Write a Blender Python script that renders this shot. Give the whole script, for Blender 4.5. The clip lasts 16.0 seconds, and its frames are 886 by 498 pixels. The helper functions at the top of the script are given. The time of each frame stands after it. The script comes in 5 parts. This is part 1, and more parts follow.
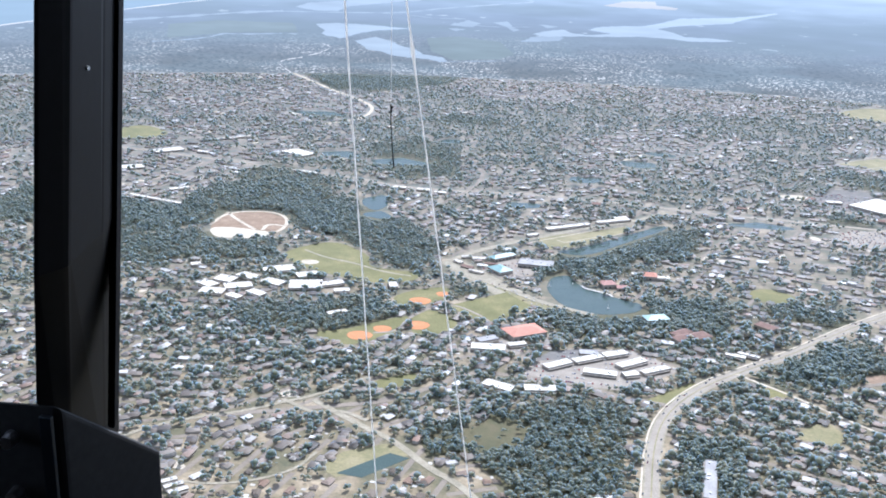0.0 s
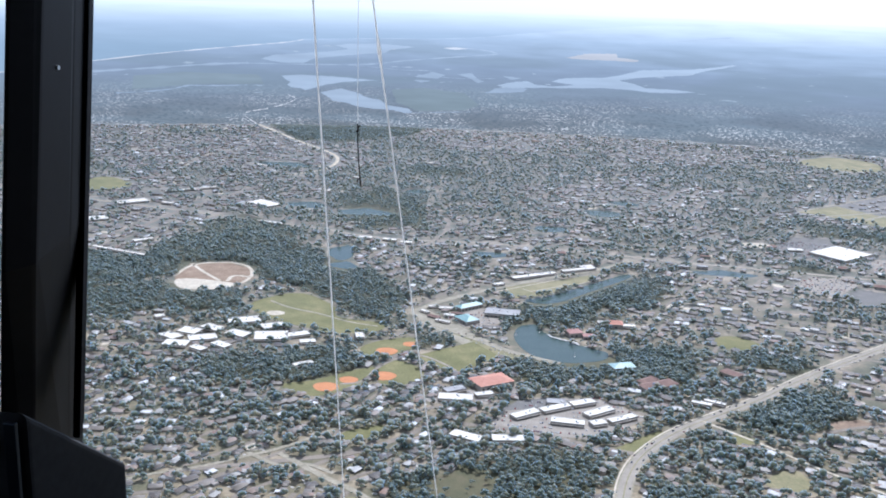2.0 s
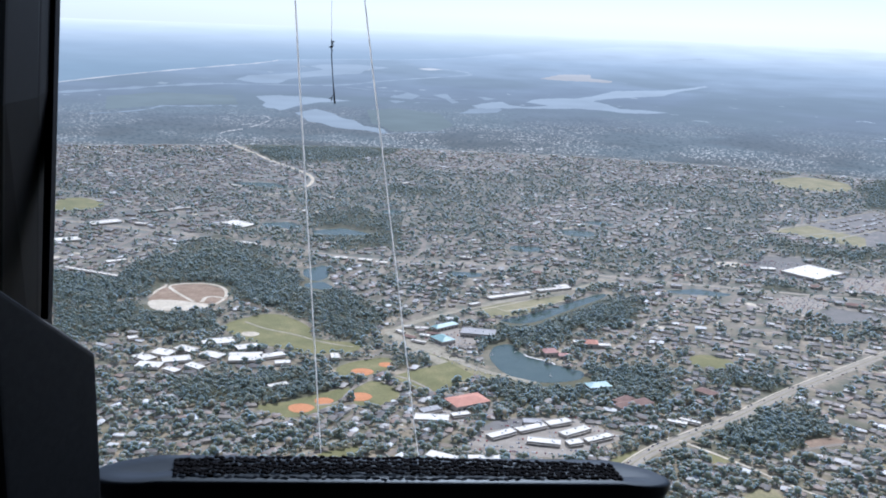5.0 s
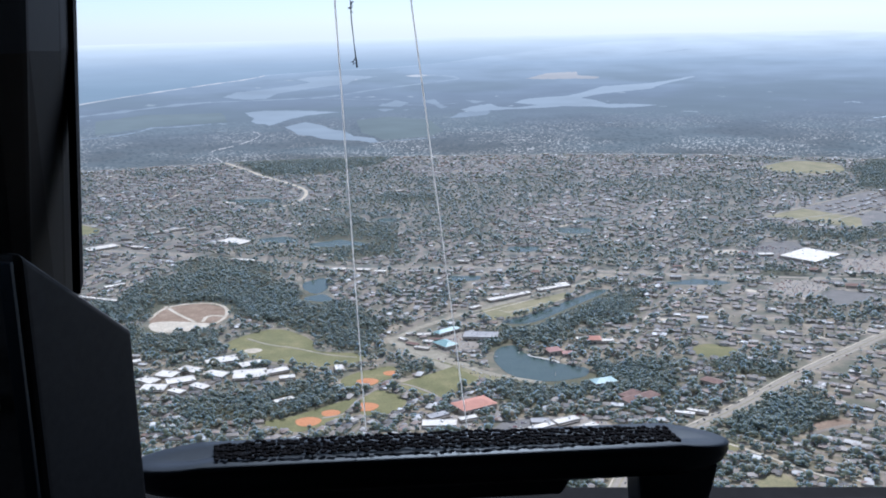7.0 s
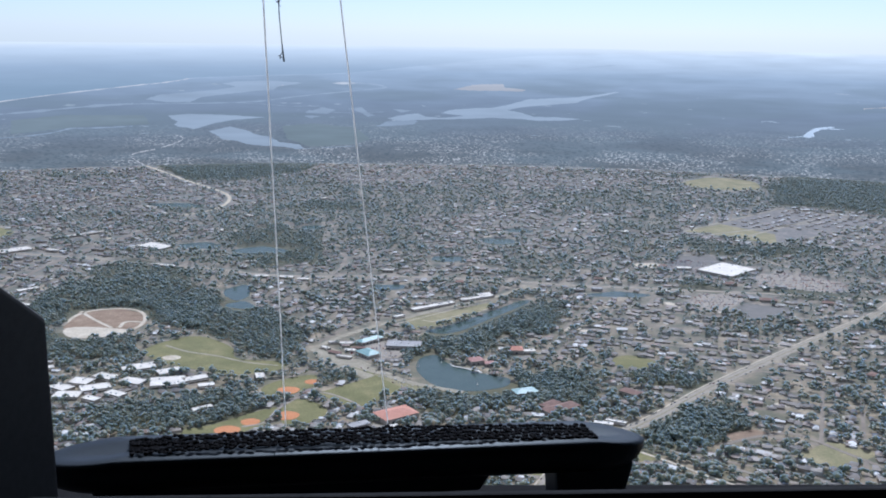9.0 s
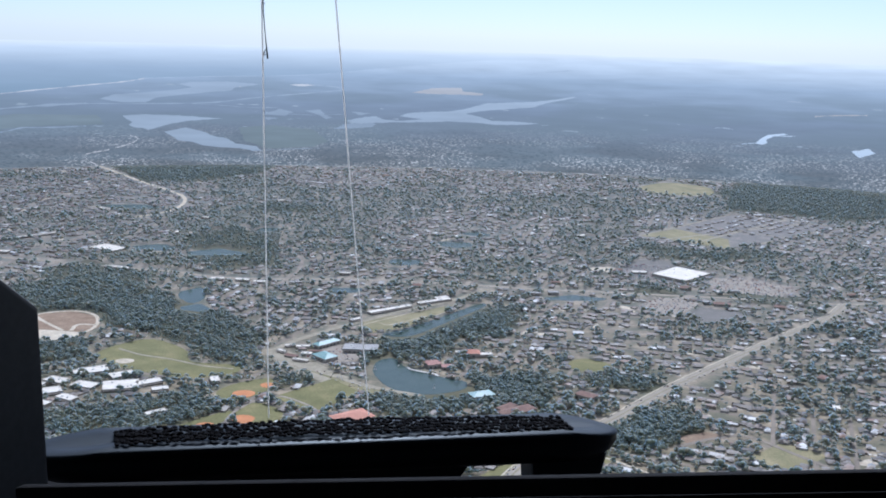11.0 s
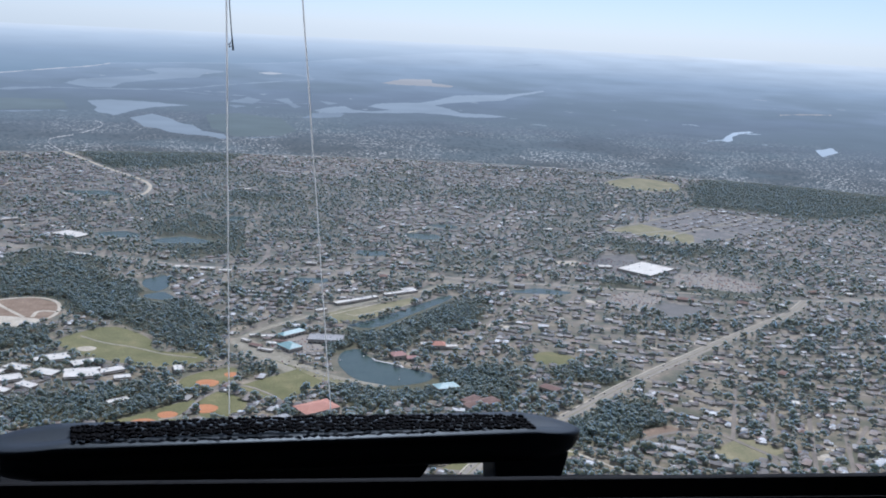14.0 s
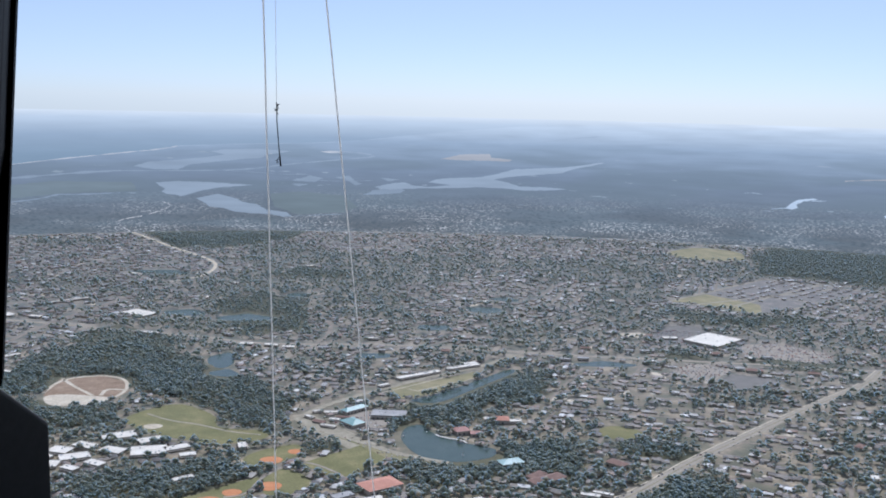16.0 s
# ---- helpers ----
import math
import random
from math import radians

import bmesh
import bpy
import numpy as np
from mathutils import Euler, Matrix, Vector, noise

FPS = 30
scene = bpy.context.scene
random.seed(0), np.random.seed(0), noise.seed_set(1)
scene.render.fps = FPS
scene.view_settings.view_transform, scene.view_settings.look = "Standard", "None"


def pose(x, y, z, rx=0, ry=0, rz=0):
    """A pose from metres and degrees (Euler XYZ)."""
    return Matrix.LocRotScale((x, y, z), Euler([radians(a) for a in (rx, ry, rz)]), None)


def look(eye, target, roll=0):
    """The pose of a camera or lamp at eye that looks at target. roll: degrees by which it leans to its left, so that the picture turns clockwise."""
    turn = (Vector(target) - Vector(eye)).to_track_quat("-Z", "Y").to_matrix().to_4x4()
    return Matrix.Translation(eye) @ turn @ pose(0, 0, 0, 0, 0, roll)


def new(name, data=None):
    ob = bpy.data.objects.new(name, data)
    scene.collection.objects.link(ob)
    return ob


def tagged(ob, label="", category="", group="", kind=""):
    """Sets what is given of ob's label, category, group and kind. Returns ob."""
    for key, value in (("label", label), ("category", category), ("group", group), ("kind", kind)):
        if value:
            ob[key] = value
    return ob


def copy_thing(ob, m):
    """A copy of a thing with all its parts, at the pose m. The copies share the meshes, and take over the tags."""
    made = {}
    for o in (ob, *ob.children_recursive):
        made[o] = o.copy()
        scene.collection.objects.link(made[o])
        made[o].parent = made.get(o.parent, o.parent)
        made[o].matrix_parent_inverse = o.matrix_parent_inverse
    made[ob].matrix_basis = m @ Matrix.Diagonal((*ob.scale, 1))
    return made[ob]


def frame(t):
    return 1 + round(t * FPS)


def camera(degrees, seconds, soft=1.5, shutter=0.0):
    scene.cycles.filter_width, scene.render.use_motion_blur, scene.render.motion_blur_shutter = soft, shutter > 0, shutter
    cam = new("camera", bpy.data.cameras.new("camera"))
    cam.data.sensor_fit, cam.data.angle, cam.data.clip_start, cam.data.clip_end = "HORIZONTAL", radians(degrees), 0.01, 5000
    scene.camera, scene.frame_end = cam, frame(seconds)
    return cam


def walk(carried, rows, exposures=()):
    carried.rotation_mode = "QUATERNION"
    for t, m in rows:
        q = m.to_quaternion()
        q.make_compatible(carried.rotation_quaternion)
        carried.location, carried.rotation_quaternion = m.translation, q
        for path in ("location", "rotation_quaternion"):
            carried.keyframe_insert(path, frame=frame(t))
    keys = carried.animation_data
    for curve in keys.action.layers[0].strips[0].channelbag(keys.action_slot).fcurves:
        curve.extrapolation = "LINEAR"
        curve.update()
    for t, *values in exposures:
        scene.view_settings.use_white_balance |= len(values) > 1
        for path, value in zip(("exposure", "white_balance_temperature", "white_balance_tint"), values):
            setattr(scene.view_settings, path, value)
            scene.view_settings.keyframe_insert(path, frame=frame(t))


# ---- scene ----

FLY = 600.0          # height of the gondola over the ground, metres

# seconds, then the eye within the gondola (x, y, z), then yaw, pitch and roll in degrees
PATH = [
    (0.0, 0.0265, 0.0308, 0.1446, 6.047, -17.393, 1.999),
    (0.5, 0.0294, 0.0158, 0.134, 4.74, -17.351, 2.057),
    (1.0, 0.0286, 0.0178, 0.1281, 3.757, -17.484, 1.988),
    (1.5, 0.0288, 0.015, 0.1211, 3.855, -14.961, 1.843),
    (2.0, 0.0289, 0.0122, 0.1141, 4.13, -14.457, 2.111),
    (2.5, 0.0338, 0.0062, 0.0974, 3.969, -14.807, 2.906),
    (3.0, 0.0402, -0.0058, 0.0798, 3.544, -14.917, 3.251),
    (3.5, 0.0449, -0.0102, 0.0544, 3.239, -14.723, 2.964),
    (4.0, 0.049, -0.0156, 0.0335, 3.086, -14.622, 2.858),
    (4.5, 0.0462, -0.0189, 0.0174, 3.032, -13.898, 2.586),
    (4.7, 0.0419, -0.0156, 0.0122, 2.882, -13.42, 2.577),
    (6.8, -0.0029, 0.019, -0.0417, 2.355, -12.888, -1.315),
    (7.0, -0.0071, 0.0223, -0.0468, 2.565, -12.95, -1.185),
    (7.5, -0.0119, 0.0236, -0.0415, 1.864, -11.443, -0.452),
    (8.0, -0.0114, 0.0165, -0.054, 0.097, -11.956, 0.415),
    (8.5, -0.0081, 0.0088, -0.0591, -0.416, -12.699, 0.221),
    (9.0, -0.0064, 0.0147, -0.0581, -1.899, -12.435, 0.816),
    (9.5, -0.0117, -0.0006, -0.0596, -2.341, -11.855, 0.78),
    (10.0, -0.0176, -0.009, -0.0624, -3.186, -11.846, 1.091),
    (12.3, -0.042, 0.0189, -0.062, -4.762, -12.723, 1.828),
    (12.5, -0.038, 0.0299, -0.0633, -4.925, -12.723, 1.828),
    (13.0, -0.0318, -0.0514, -0.0245, -7.089, -11.354, 1.853),
    (13.5, -0.031, -0.0187, -0.0484, -6.98, -11.848, 2.616),
    (14.0, -0.0289, 0.0003, -0.0577, -6.374, -12.595, 2.945),
    (14.5, -0.0271, -0.0054, -0.0313, -5.698, -11.571, 3.752),
    (15.0, -0.0199, 0.0008, -0.0229, -4.898, -9.373, 2.569),
    (15.5, -0.0151, -0.0087, -0.0163, -4.342, -8.309, 1.93),
    (16.0, -0.011, -0.0169, -0.019, -2.63, -8.472, 1.316),
]
cam = camera(48.12, 16.0, soft=1.85)
walk(cam, [(t, pose(x, y, FLY + z, 90 + p, 0, w) @ pose(0, 0, 0, 0, 0, r)) for t, x, y, z, w, p, r in PATH],
     exposures=[(0.0, 0.94, 5440, 14), (0.5, 0.80, 5440, 14), (1.0, 0.94, 5440, 14), (2.0, 0.55, 5390, 14), (4.5, 0.41, 5350, 14), (7.0, 0.31, 5360, 14), (8.0, 0.14, 5340, 14), (10.0, 0.18, 5340, 14), (12.5, 0.19, 5350, 14), (13.0, -0.09, 5360, 14), (14.0, 0.0, 5360, 14), (15.0, 0.05, 5430, 14), (16.0, 0.03, 5460, 14)])

# ---- sky and sun ----
SUN_AZ, SUN_EL = 14.0, 50.0       # degrees right of the heading, degrees up
world = bpy.data.worlds.new("sky")
scene.world = world
world.use_nodes = True
wn, wl = world.node_tree.nodes, world.node_tree.links
sky = wn.new("ShaderNodeTexSky")
sky.sky_type = "NISHITA"
sky.sun_disc = False
sky.sun_elevation, sky.sun_rotation = radians(SUN_EL), radians(SUN_AZ)
sky.air_density, sky.dust_density, sky.ozone_density, sky.altitude = 0.6, 0.6, 3.5, 600
haze = wn.new("ShaderNodeMix")           # bright haze evens the sky out
haze.data_type = "RGBA"
haze.inputs[0].default_value = 0.4
haze.inputs[7].default_value = (7.25, 7.5, 7.2, 1)
wl.new(sky.outputs[0], haze.inputs[6])
wl.new(haze.outputs[2], wn["Background"].inputs[0])
wn["Background"].inputs[1].default_value = 0.103
sun = new("sun", bpy.data.lights.new("sun", "SUN"))
sun.data.energy, sun.data.angle, sun.data.color = 3.2, radians(0.55), (1.0, 0.95, 0.87)
toward = Vector((math.sin(radians(SUN_AZ)) * math.cos(radians(SUN_EL)),
                 math.cos(radians(SUN_AZ)) * math.cos(radians(SUN_EL)), math.sin(radians(SUN_EL))))
sun.matrix_world = look(toward * 50 + Vector((0, 0, FLY)), (0, 0, FLY))

# ---- materials ----
def tree_of(name):
    m = bpy.data.materials.new(name)
    m.use_nodes = True
    return m, m.node_tree.nodes, m.node_tree.links, m.node_tree.nodes["Principled BSDF"]


def ramp_node(n, stops):
    r = n.new("ShaderNodeValToRGB")
    els = r.color_ramp.elements
    while len(els) < len(stops):
        els.new(0.5)
    for e, (at, c) in zip(els, stops):
        e.position, e.color = at, (*c, 1)
    return r


def noise_node(n, l, scale, detail=4.0, rough=0.6):
    g = n.new("ShaderNodeNewGeometry")
    t = n.new("ShaderNodeTexNoise")
    t.inputs["Scale"].default_value, t.inputs["Detail"].default_value = scale, detail
    t.inputs["Roughness"].default_value = rough
    l.new(g.outputs["Position"], t.inputs["Vector"])
    return t


def mix_node(n, l, kind, fac, a, b):
    m = n.new("ShaderNodeMix")
    m.data_type, m.blend_type = "RGBA", kind
    for sock, v in ((m.inputs[0], fac), (m.inputs[6], a), (m.inputs[7], b)):
        if isinstance(v, (int, float)):
            sock.default_value = v
        elif isinstance(v, tuple):
            sock.default_value = (*v, 1)
        else:
            l.new(v, sock)
    return m.outputs[2]


def surface(name, stops, scale, rough=0.9, fine=None, bump=0.0, spread=None, metal=0.0, depth=0.05, gloss=0.5):
    """A surface whose colour runs along stops: by noise of that scale, or by spread ('island', 'object'); fine: scale of a second grain."""
    m, n, l, p = tree_of(name)
    r = ramp_node(n, stops)
    big = noise_node(n, l, scale)
    if spread == "island":
        g = n.new("ShaderNodeNewGeometry")
        l.new(g.outputs["Random Per Island"], r.inputs[0])
    elif spread == "object":
        g = n.new("ShaderNodeObjectInfo")
        l.new(g.outputs["Random"], r.inputs[0])
    else:
        l.new(big.outputs[0], r.inputs[0])
    col = r.outputs[0]
    small = noise_node(n, l, fine or scale * 7, 3.0)
    grain = ramp_node(n, [(0.3, (0.68, 0.68, 0.68)), (0.7, (1.18, 1.18, 1.18))])
    l.new(small.outputs[0], grain.inputs[0])
    col = mix_node(n, l, "MULTIPLY", 0.75, col, grain.outputs[0])
    if spread:
        wear = ramp_node(n, [(0.3, (0.8, 0.8, 0.8)), (0.75, (1.1, 1.1, 1.1))])
        l.new(big.outputs[0], wear.inputs[0])
        col = mix_node(n, l, "MULTIPLY", 0.6, col, wear.outputs[0])
    l.new(col, p.inputs["Base Color"])
    p.inputs["Roughness"].default_value, p.inputs["Metallic"].default_value = rough, metal
    p.inputs["Specular IOR Level"].default_value = gloss
    if bump:
        b = n.new("ShaderNodeBump")
        b.inputs["Strength"].default_value, b.inputs["Distance"].default_value = bump, depth
        l.new(small.outputs[0], b.inputs["Height"])
        l.new(b.outputs[0], p.inputs["Normal"])
    return m


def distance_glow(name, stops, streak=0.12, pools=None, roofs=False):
    """Plain glowing backdrop of far country, miles of bright haze painted in by height."""
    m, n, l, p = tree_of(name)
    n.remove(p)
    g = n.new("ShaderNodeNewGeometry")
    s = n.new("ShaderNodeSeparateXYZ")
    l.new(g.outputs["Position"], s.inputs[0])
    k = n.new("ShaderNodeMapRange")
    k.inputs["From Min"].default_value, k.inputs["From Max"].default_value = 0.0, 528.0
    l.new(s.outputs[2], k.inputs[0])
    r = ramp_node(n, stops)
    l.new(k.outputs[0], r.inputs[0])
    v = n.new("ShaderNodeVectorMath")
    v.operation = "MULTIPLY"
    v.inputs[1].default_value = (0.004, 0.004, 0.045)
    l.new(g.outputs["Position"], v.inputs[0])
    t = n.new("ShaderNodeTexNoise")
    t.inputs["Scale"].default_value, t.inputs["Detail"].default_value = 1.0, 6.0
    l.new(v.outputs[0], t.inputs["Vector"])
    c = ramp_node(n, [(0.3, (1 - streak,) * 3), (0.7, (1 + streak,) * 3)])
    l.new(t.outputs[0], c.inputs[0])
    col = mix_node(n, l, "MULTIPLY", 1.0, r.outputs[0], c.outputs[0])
    if pools:
        v2 = n.new("ShaderNodeVectorMath")
        v2.operation = "MULTIPLY"
        v2.inputs[1].default_value = (0.009, 0.009, 0.085)
        l.new(g.outputs["Position"], v2.inputs[0])
        t2 = n.new("ShaderNodeTexNoise")
        t2.inputs["Scale"].default_value, t2.inputs["Detail"].default_value = 1.0, 3.0
        l.new(v2.outputs[0], t2.inputs["Vector"])
        spots = ramp_node(n, [(0.69, (0, 0, 0)), (0.72, (1, 1, 1))])
        l.new(t2.outputs[0], spots.inputs[0])
        band = ramp_node(n, [(0.15, (0, 0, 0)), (0.3, (1, 1, 1)), (0.6, (1, 1, 1)), (0.8, (0, 0, 0))])
        l.new(k.outputs[0], band.inputs[0])
        where = mix_node(n, l, "MULTIPLY", 1.0, spots.outputs[0], band.outputs[0])
        col = mix_node(n, l, "MIX", where, col, pools)
    if roofs:
        # marsh tints, and specks of far roofs with painted shade between, along the lower edge
        def field(kx, kz, detail, lo, hi):
            w = n.new("ShaderNodeVectorMath")
            w.operation = "MULTIPLY"
            w.inputs[1].default_value = (kx, kx, kz)
            l.new(g.outputs["Position"], w.inputs[0])
            q = n.new("ShaderNodeTexNoise")
            q.inputs["Scale"].default_value, q.inputs["Detail"].default_value = 1.0, detail
            l.new(w.outputs[0], q.inputs["Vector"])
            k2 = ramp_node(n, [(lo, (0, 0, 0)), (hi, (1, 1, 1))])
            l.new(q.outputs[0], k2.inputs[0])
            return k2.outputs[0]
        marsh = ramp_node(n, [(0.2, (0.5, 0.5, 0.5)), (0.62, (0.4, 0.4, 0.4)), (0.8, (0, 0, 0))])
        l.new(k.outputs[0], marsh.inputs[0])
        tint = mix_node(n, l, "MULTIPLY", 1.0, field(0.0016, 0.016, 3.0, 0.46, 0.60), marsh.outputs[0])
        col = mix_node(n, l, "MIX", tint, col, (0.19, 0.235, 0.255))
        low = ramp_node(n, [(0.08, (1, 1, 1)), (0.36, (0, 0, 0))])
        l.new(k.outputs[0], low.inputs[0])
        town = mix_node(n, l, "MULTIPLY", 1.0, field(0.003, 0.022, 3.0, 0.40, 0.56), low.outputs[0])
        specks = mix_node(n, l, "MULTIPLY", 1.0, field(0.085, 0.30, 1.0, 0.53, 0.68), town)
        shade = mix_node(n, l, "MULTIPLY", 1.0, field(0.05, 0.2, 1.0, 0.5, 0.66), low.outputs[0])
        shade = mix_node(n, l, "MULTIPLY", 1.0, shade, (0.7, 0.7, 0.7))
        col = mix_node(n, l, "MIX", shade, col, (0.10, 0.125, 0.14))
        col = mix_node(n, l, "MIX", specks, col, (0.50, 0.50, 0.48))
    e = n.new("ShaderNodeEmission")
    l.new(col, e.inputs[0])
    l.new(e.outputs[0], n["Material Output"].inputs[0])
    return m


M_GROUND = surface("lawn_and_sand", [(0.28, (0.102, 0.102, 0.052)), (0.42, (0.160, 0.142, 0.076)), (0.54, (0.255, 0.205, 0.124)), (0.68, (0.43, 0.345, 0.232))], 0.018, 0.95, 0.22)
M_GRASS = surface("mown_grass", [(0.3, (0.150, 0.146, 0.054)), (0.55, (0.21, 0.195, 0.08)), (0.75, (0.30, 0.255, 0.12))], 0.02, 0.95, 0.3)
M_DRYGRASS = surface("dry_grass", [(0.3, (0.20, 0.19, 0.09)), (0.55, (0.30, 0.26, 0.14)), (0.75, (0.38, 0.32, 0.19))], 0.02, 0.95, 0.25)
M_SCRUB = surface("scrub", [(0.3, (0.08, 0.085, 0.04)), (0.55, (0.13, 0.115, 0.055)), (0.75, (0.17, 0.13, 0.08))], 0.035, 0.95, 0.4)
M_CLAY = surface("orange_clay", [(0.3, (0.52, 0.21, 0.09)), (0.7, (0.62, 0.28, 0.13))], 0.06, 0.95, 0.5)
M_SAND = surface("pale_sand", [(0.3, (0.48, 0.41, 0.31)), (0.6, (0.62, 0.55, 0.44)), (0.8, (0.72, 0.66, 0.56))], 0.03, 0.95, 0.2)
M_DIRT = surface("brown_dirt", [(0.3, (0.22, 0.15, 0.10)), (0.6, (0.32, 0.23, 0.16)), (0.8, (0.45, 0.36, 0.27))], 0.03, 0.95, 0.2)
M_ROAD = surface("sunbleached_asphalt", [(0.3, (0.30, 0.262, 0.212)), (0.7, (0.38, 0.335, 0.275))], 0.05, 0.85, 0.6)
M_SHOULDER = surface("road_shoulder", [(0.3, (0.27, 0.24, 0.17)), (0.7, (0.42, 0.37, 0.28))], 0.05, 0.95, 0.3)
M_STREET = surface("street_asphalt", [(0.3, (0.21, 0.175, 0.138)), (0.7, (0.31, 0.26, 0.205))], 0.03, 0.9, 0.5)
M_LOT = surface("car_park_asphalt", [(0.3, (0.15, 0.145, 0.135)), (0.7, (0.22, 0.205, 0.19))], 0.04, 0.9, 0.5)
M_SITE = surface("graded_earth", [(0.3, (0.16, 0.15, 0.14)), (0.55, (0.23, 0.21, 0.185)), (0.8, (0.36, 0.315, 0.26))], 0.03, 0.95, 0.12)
M_PALELOT = surface("pale_car_park", [(0.3, (0.27, 0.235, 0.195)), (0.7, (0.38, 0.335, 0.28))], 0.04, 0.9, 0.5)
M_WATER = surface("pond_water", [(0.3, (0.050, 0.082, 0.072)), (0.7, (0.070, 0.102, 0.088))], 0.02, 0.22, 0.5, gloss=0.32)
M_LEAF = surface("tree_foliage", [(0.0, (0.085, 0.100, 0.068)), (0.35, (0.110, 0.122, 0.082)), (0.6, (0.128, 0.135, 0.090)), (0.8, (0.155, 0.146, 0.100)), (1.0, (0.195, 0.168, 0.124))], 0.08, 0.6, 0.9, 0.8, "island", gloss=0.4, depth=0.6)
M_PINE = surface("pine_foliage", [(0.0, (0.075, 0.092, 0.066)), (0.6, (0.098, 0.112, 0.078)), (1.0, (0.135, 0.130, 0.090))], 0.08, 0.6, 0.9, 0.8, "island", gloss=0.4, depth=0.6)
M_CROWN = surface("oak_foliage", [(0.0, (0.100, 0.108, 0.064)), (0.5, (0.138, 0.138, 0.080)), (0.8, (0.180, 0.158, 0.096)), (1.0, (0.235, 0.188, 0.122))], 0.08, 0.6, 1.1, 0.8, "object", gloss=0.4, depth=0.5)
for m, thin in ((M_LEAF, (0.118, 0.130, 0.098, 1)), (M_PINE, (0.106, 0.120, 0.094, 1)), (M_CROWN, (0.118, 0.128, 0.082, 1))):
    # leaves let some of the sun through
    fn, fl = m.node_tree.nodes, m.node_tree.links
    leaf = fn.new("ShaderNodeBsdfTranslucent")
    leaf.inputs[0].default_value = thin
    both = fn.new("ShaderNodeAddShader")
    fl.new(fn["Principled BSDF"].outputs[0], both.inputs[0]), fl.new(leaf.outputs[0], both.inputs[1])
    fl.new(both.outputs[0], fn["Material Output"].inputs[0])
    # stands of bare brownish trees and of deeper green among the rest
    p = fn["Principled BSDF"]
    was = p.inputs["Base Color"].links[0].from_socket
    kind_of = ramp_node(fn, [(0.34, (0.80, 0.90, 0.74)), (0.44, (1.20, 1.24, 1.00)), (0.51, (1.52, 1.44, 1.12)), (0.62, (2.30, 1.92, 1.42))])
    fl.new(noise_node(fn, fl, 0.045, 5.0, 0.7).outputs[0], kind_of.inputs[0])
    fl.new(mix_node(fn, fl, "MULTIPLY", 1.0, was, kind_of.outputs[0]), p.inputs["Base Color"])
M_BARK = surface("bark", [(0.3, (0.09, 0.07, 0.055)), (0.7, (0.15, 0.12, 0.095))], 0.8, 0.95, 4.0)
ROOFS = [(0.0, (0.075, 0.063, 0.052)), (0.25, (0.12, 0.096, 0.075)), (0.45, (0.21, 0.172, 0.132)), (0.60, (0.27, 0.235, 0.198)), (0.70, (0.25, 0.150, 0.10)), (0.86, (0.36, 0.33, 0.29)), (0.94, (0.58, 0.56, 0.53)), (1.0, (0.76, 0.75, 0.73))]
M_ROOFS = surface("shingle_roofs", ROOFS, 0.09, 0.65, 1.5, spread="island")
M_ROOF = surface("shingle_roof", [(0.0, (0.10, 0.082, 0.066)), (0.3, (0.17, 0.135, 0.102)), (0.55, (0.25, 0.205, 0.160)), (0.72, (0.26, 0.165, 0.115)), (0.88, (0.36, 0.32, 0.275)), (0.94, (0.66, 0.64, 0.60)), (1.0, (0.78, 0.77, 0.74))], 0.09, 0.85, 1.5, spread="object")
M_WALLS = surface("house_walls", [(0.0, (0.34, 0.28, 0.22)), (0.5, (0.46, 0.42, 0.36)), (1.0, (0.66, 0.64, 0.60))], 0.1, 0.85, 1.2, spread="island")
M_WALL = surface("house_wall", [(0.0, (0.38, 0.31, 0.26)), (0.5, (0.55, 0.51, 0.45)), (1.0, (0.70, 0.68, 0.64))], 0.1, 0.85, 1.2, spread="object")
M_PANE = surface("window_glass", [(0.3, (0.03, 0.04, 0.05)), (0.7, (0.05, 0.06, 0.07))], 0.5, 0.1)
M_DOOR = surface("painted_door", [(0.3, (0.62, 0.60, 0.56)), (0.7, (0.72, 0.70, 0.67))], 0.5, 0.6)
M_FLAT = {
    "white": surface("white_membrane_roof", [(0.3, (0.64, 0.59, 0.51)), (0.7, (0.80, 0.755, 0.68))], 0.05, 0.7, 0.6),
    "grey": surface("grey_gravel_roof", [(0.3, (0.34, 0.33, 0.33)), (0.7, (0.46, 0.45, 0.44))], 0.05, 0.9, 0.6),
    "orange": surface("orange_clay_tile_roof", [(0.3, (0.52, 0.23, 0.16)), (0.7, (0.60, 0.30, 0.22))], 0.08, 0.8, 0.8),
    "pink": surface("faded_red_tile_roof", [(0.3, (0.42, 0.22, 0.19)), (0.7, (0.54, 0.31, 0.27))], 0.08, 0.8, 0.8),
    "turq": surface("turquoise_metal_roof", [(0.3, (0.20, 0.36, 0.36)), (0.7, (0.28, 0.43, 0.42))], 0.08, 0.5, 0.8),
    "paleteal": surface("pale_teal_metal_roof", [(0.3, (0.30, 0.46, 0.46)), (0.7, (0.42, 0.56, 0.55))], 0.08, 0.5, 0.8),
    "brown": surface("red_brown_shingle_roof", [(0.3, (0.20, 0.12, 0.10)), (0.7, (0.30, 0.19, 0.15))], 0.08, 0.85, 0.8),
}
M_DRIVE = surface("pale_concrete", [(0.0, (0.42, 0.39, 0.34)), (0.6, (0.52, 0.49, 0.44)), (1.0, (0.68, 0.66, 0.61))], 0.08, 0.9, 0.7, spread="island")
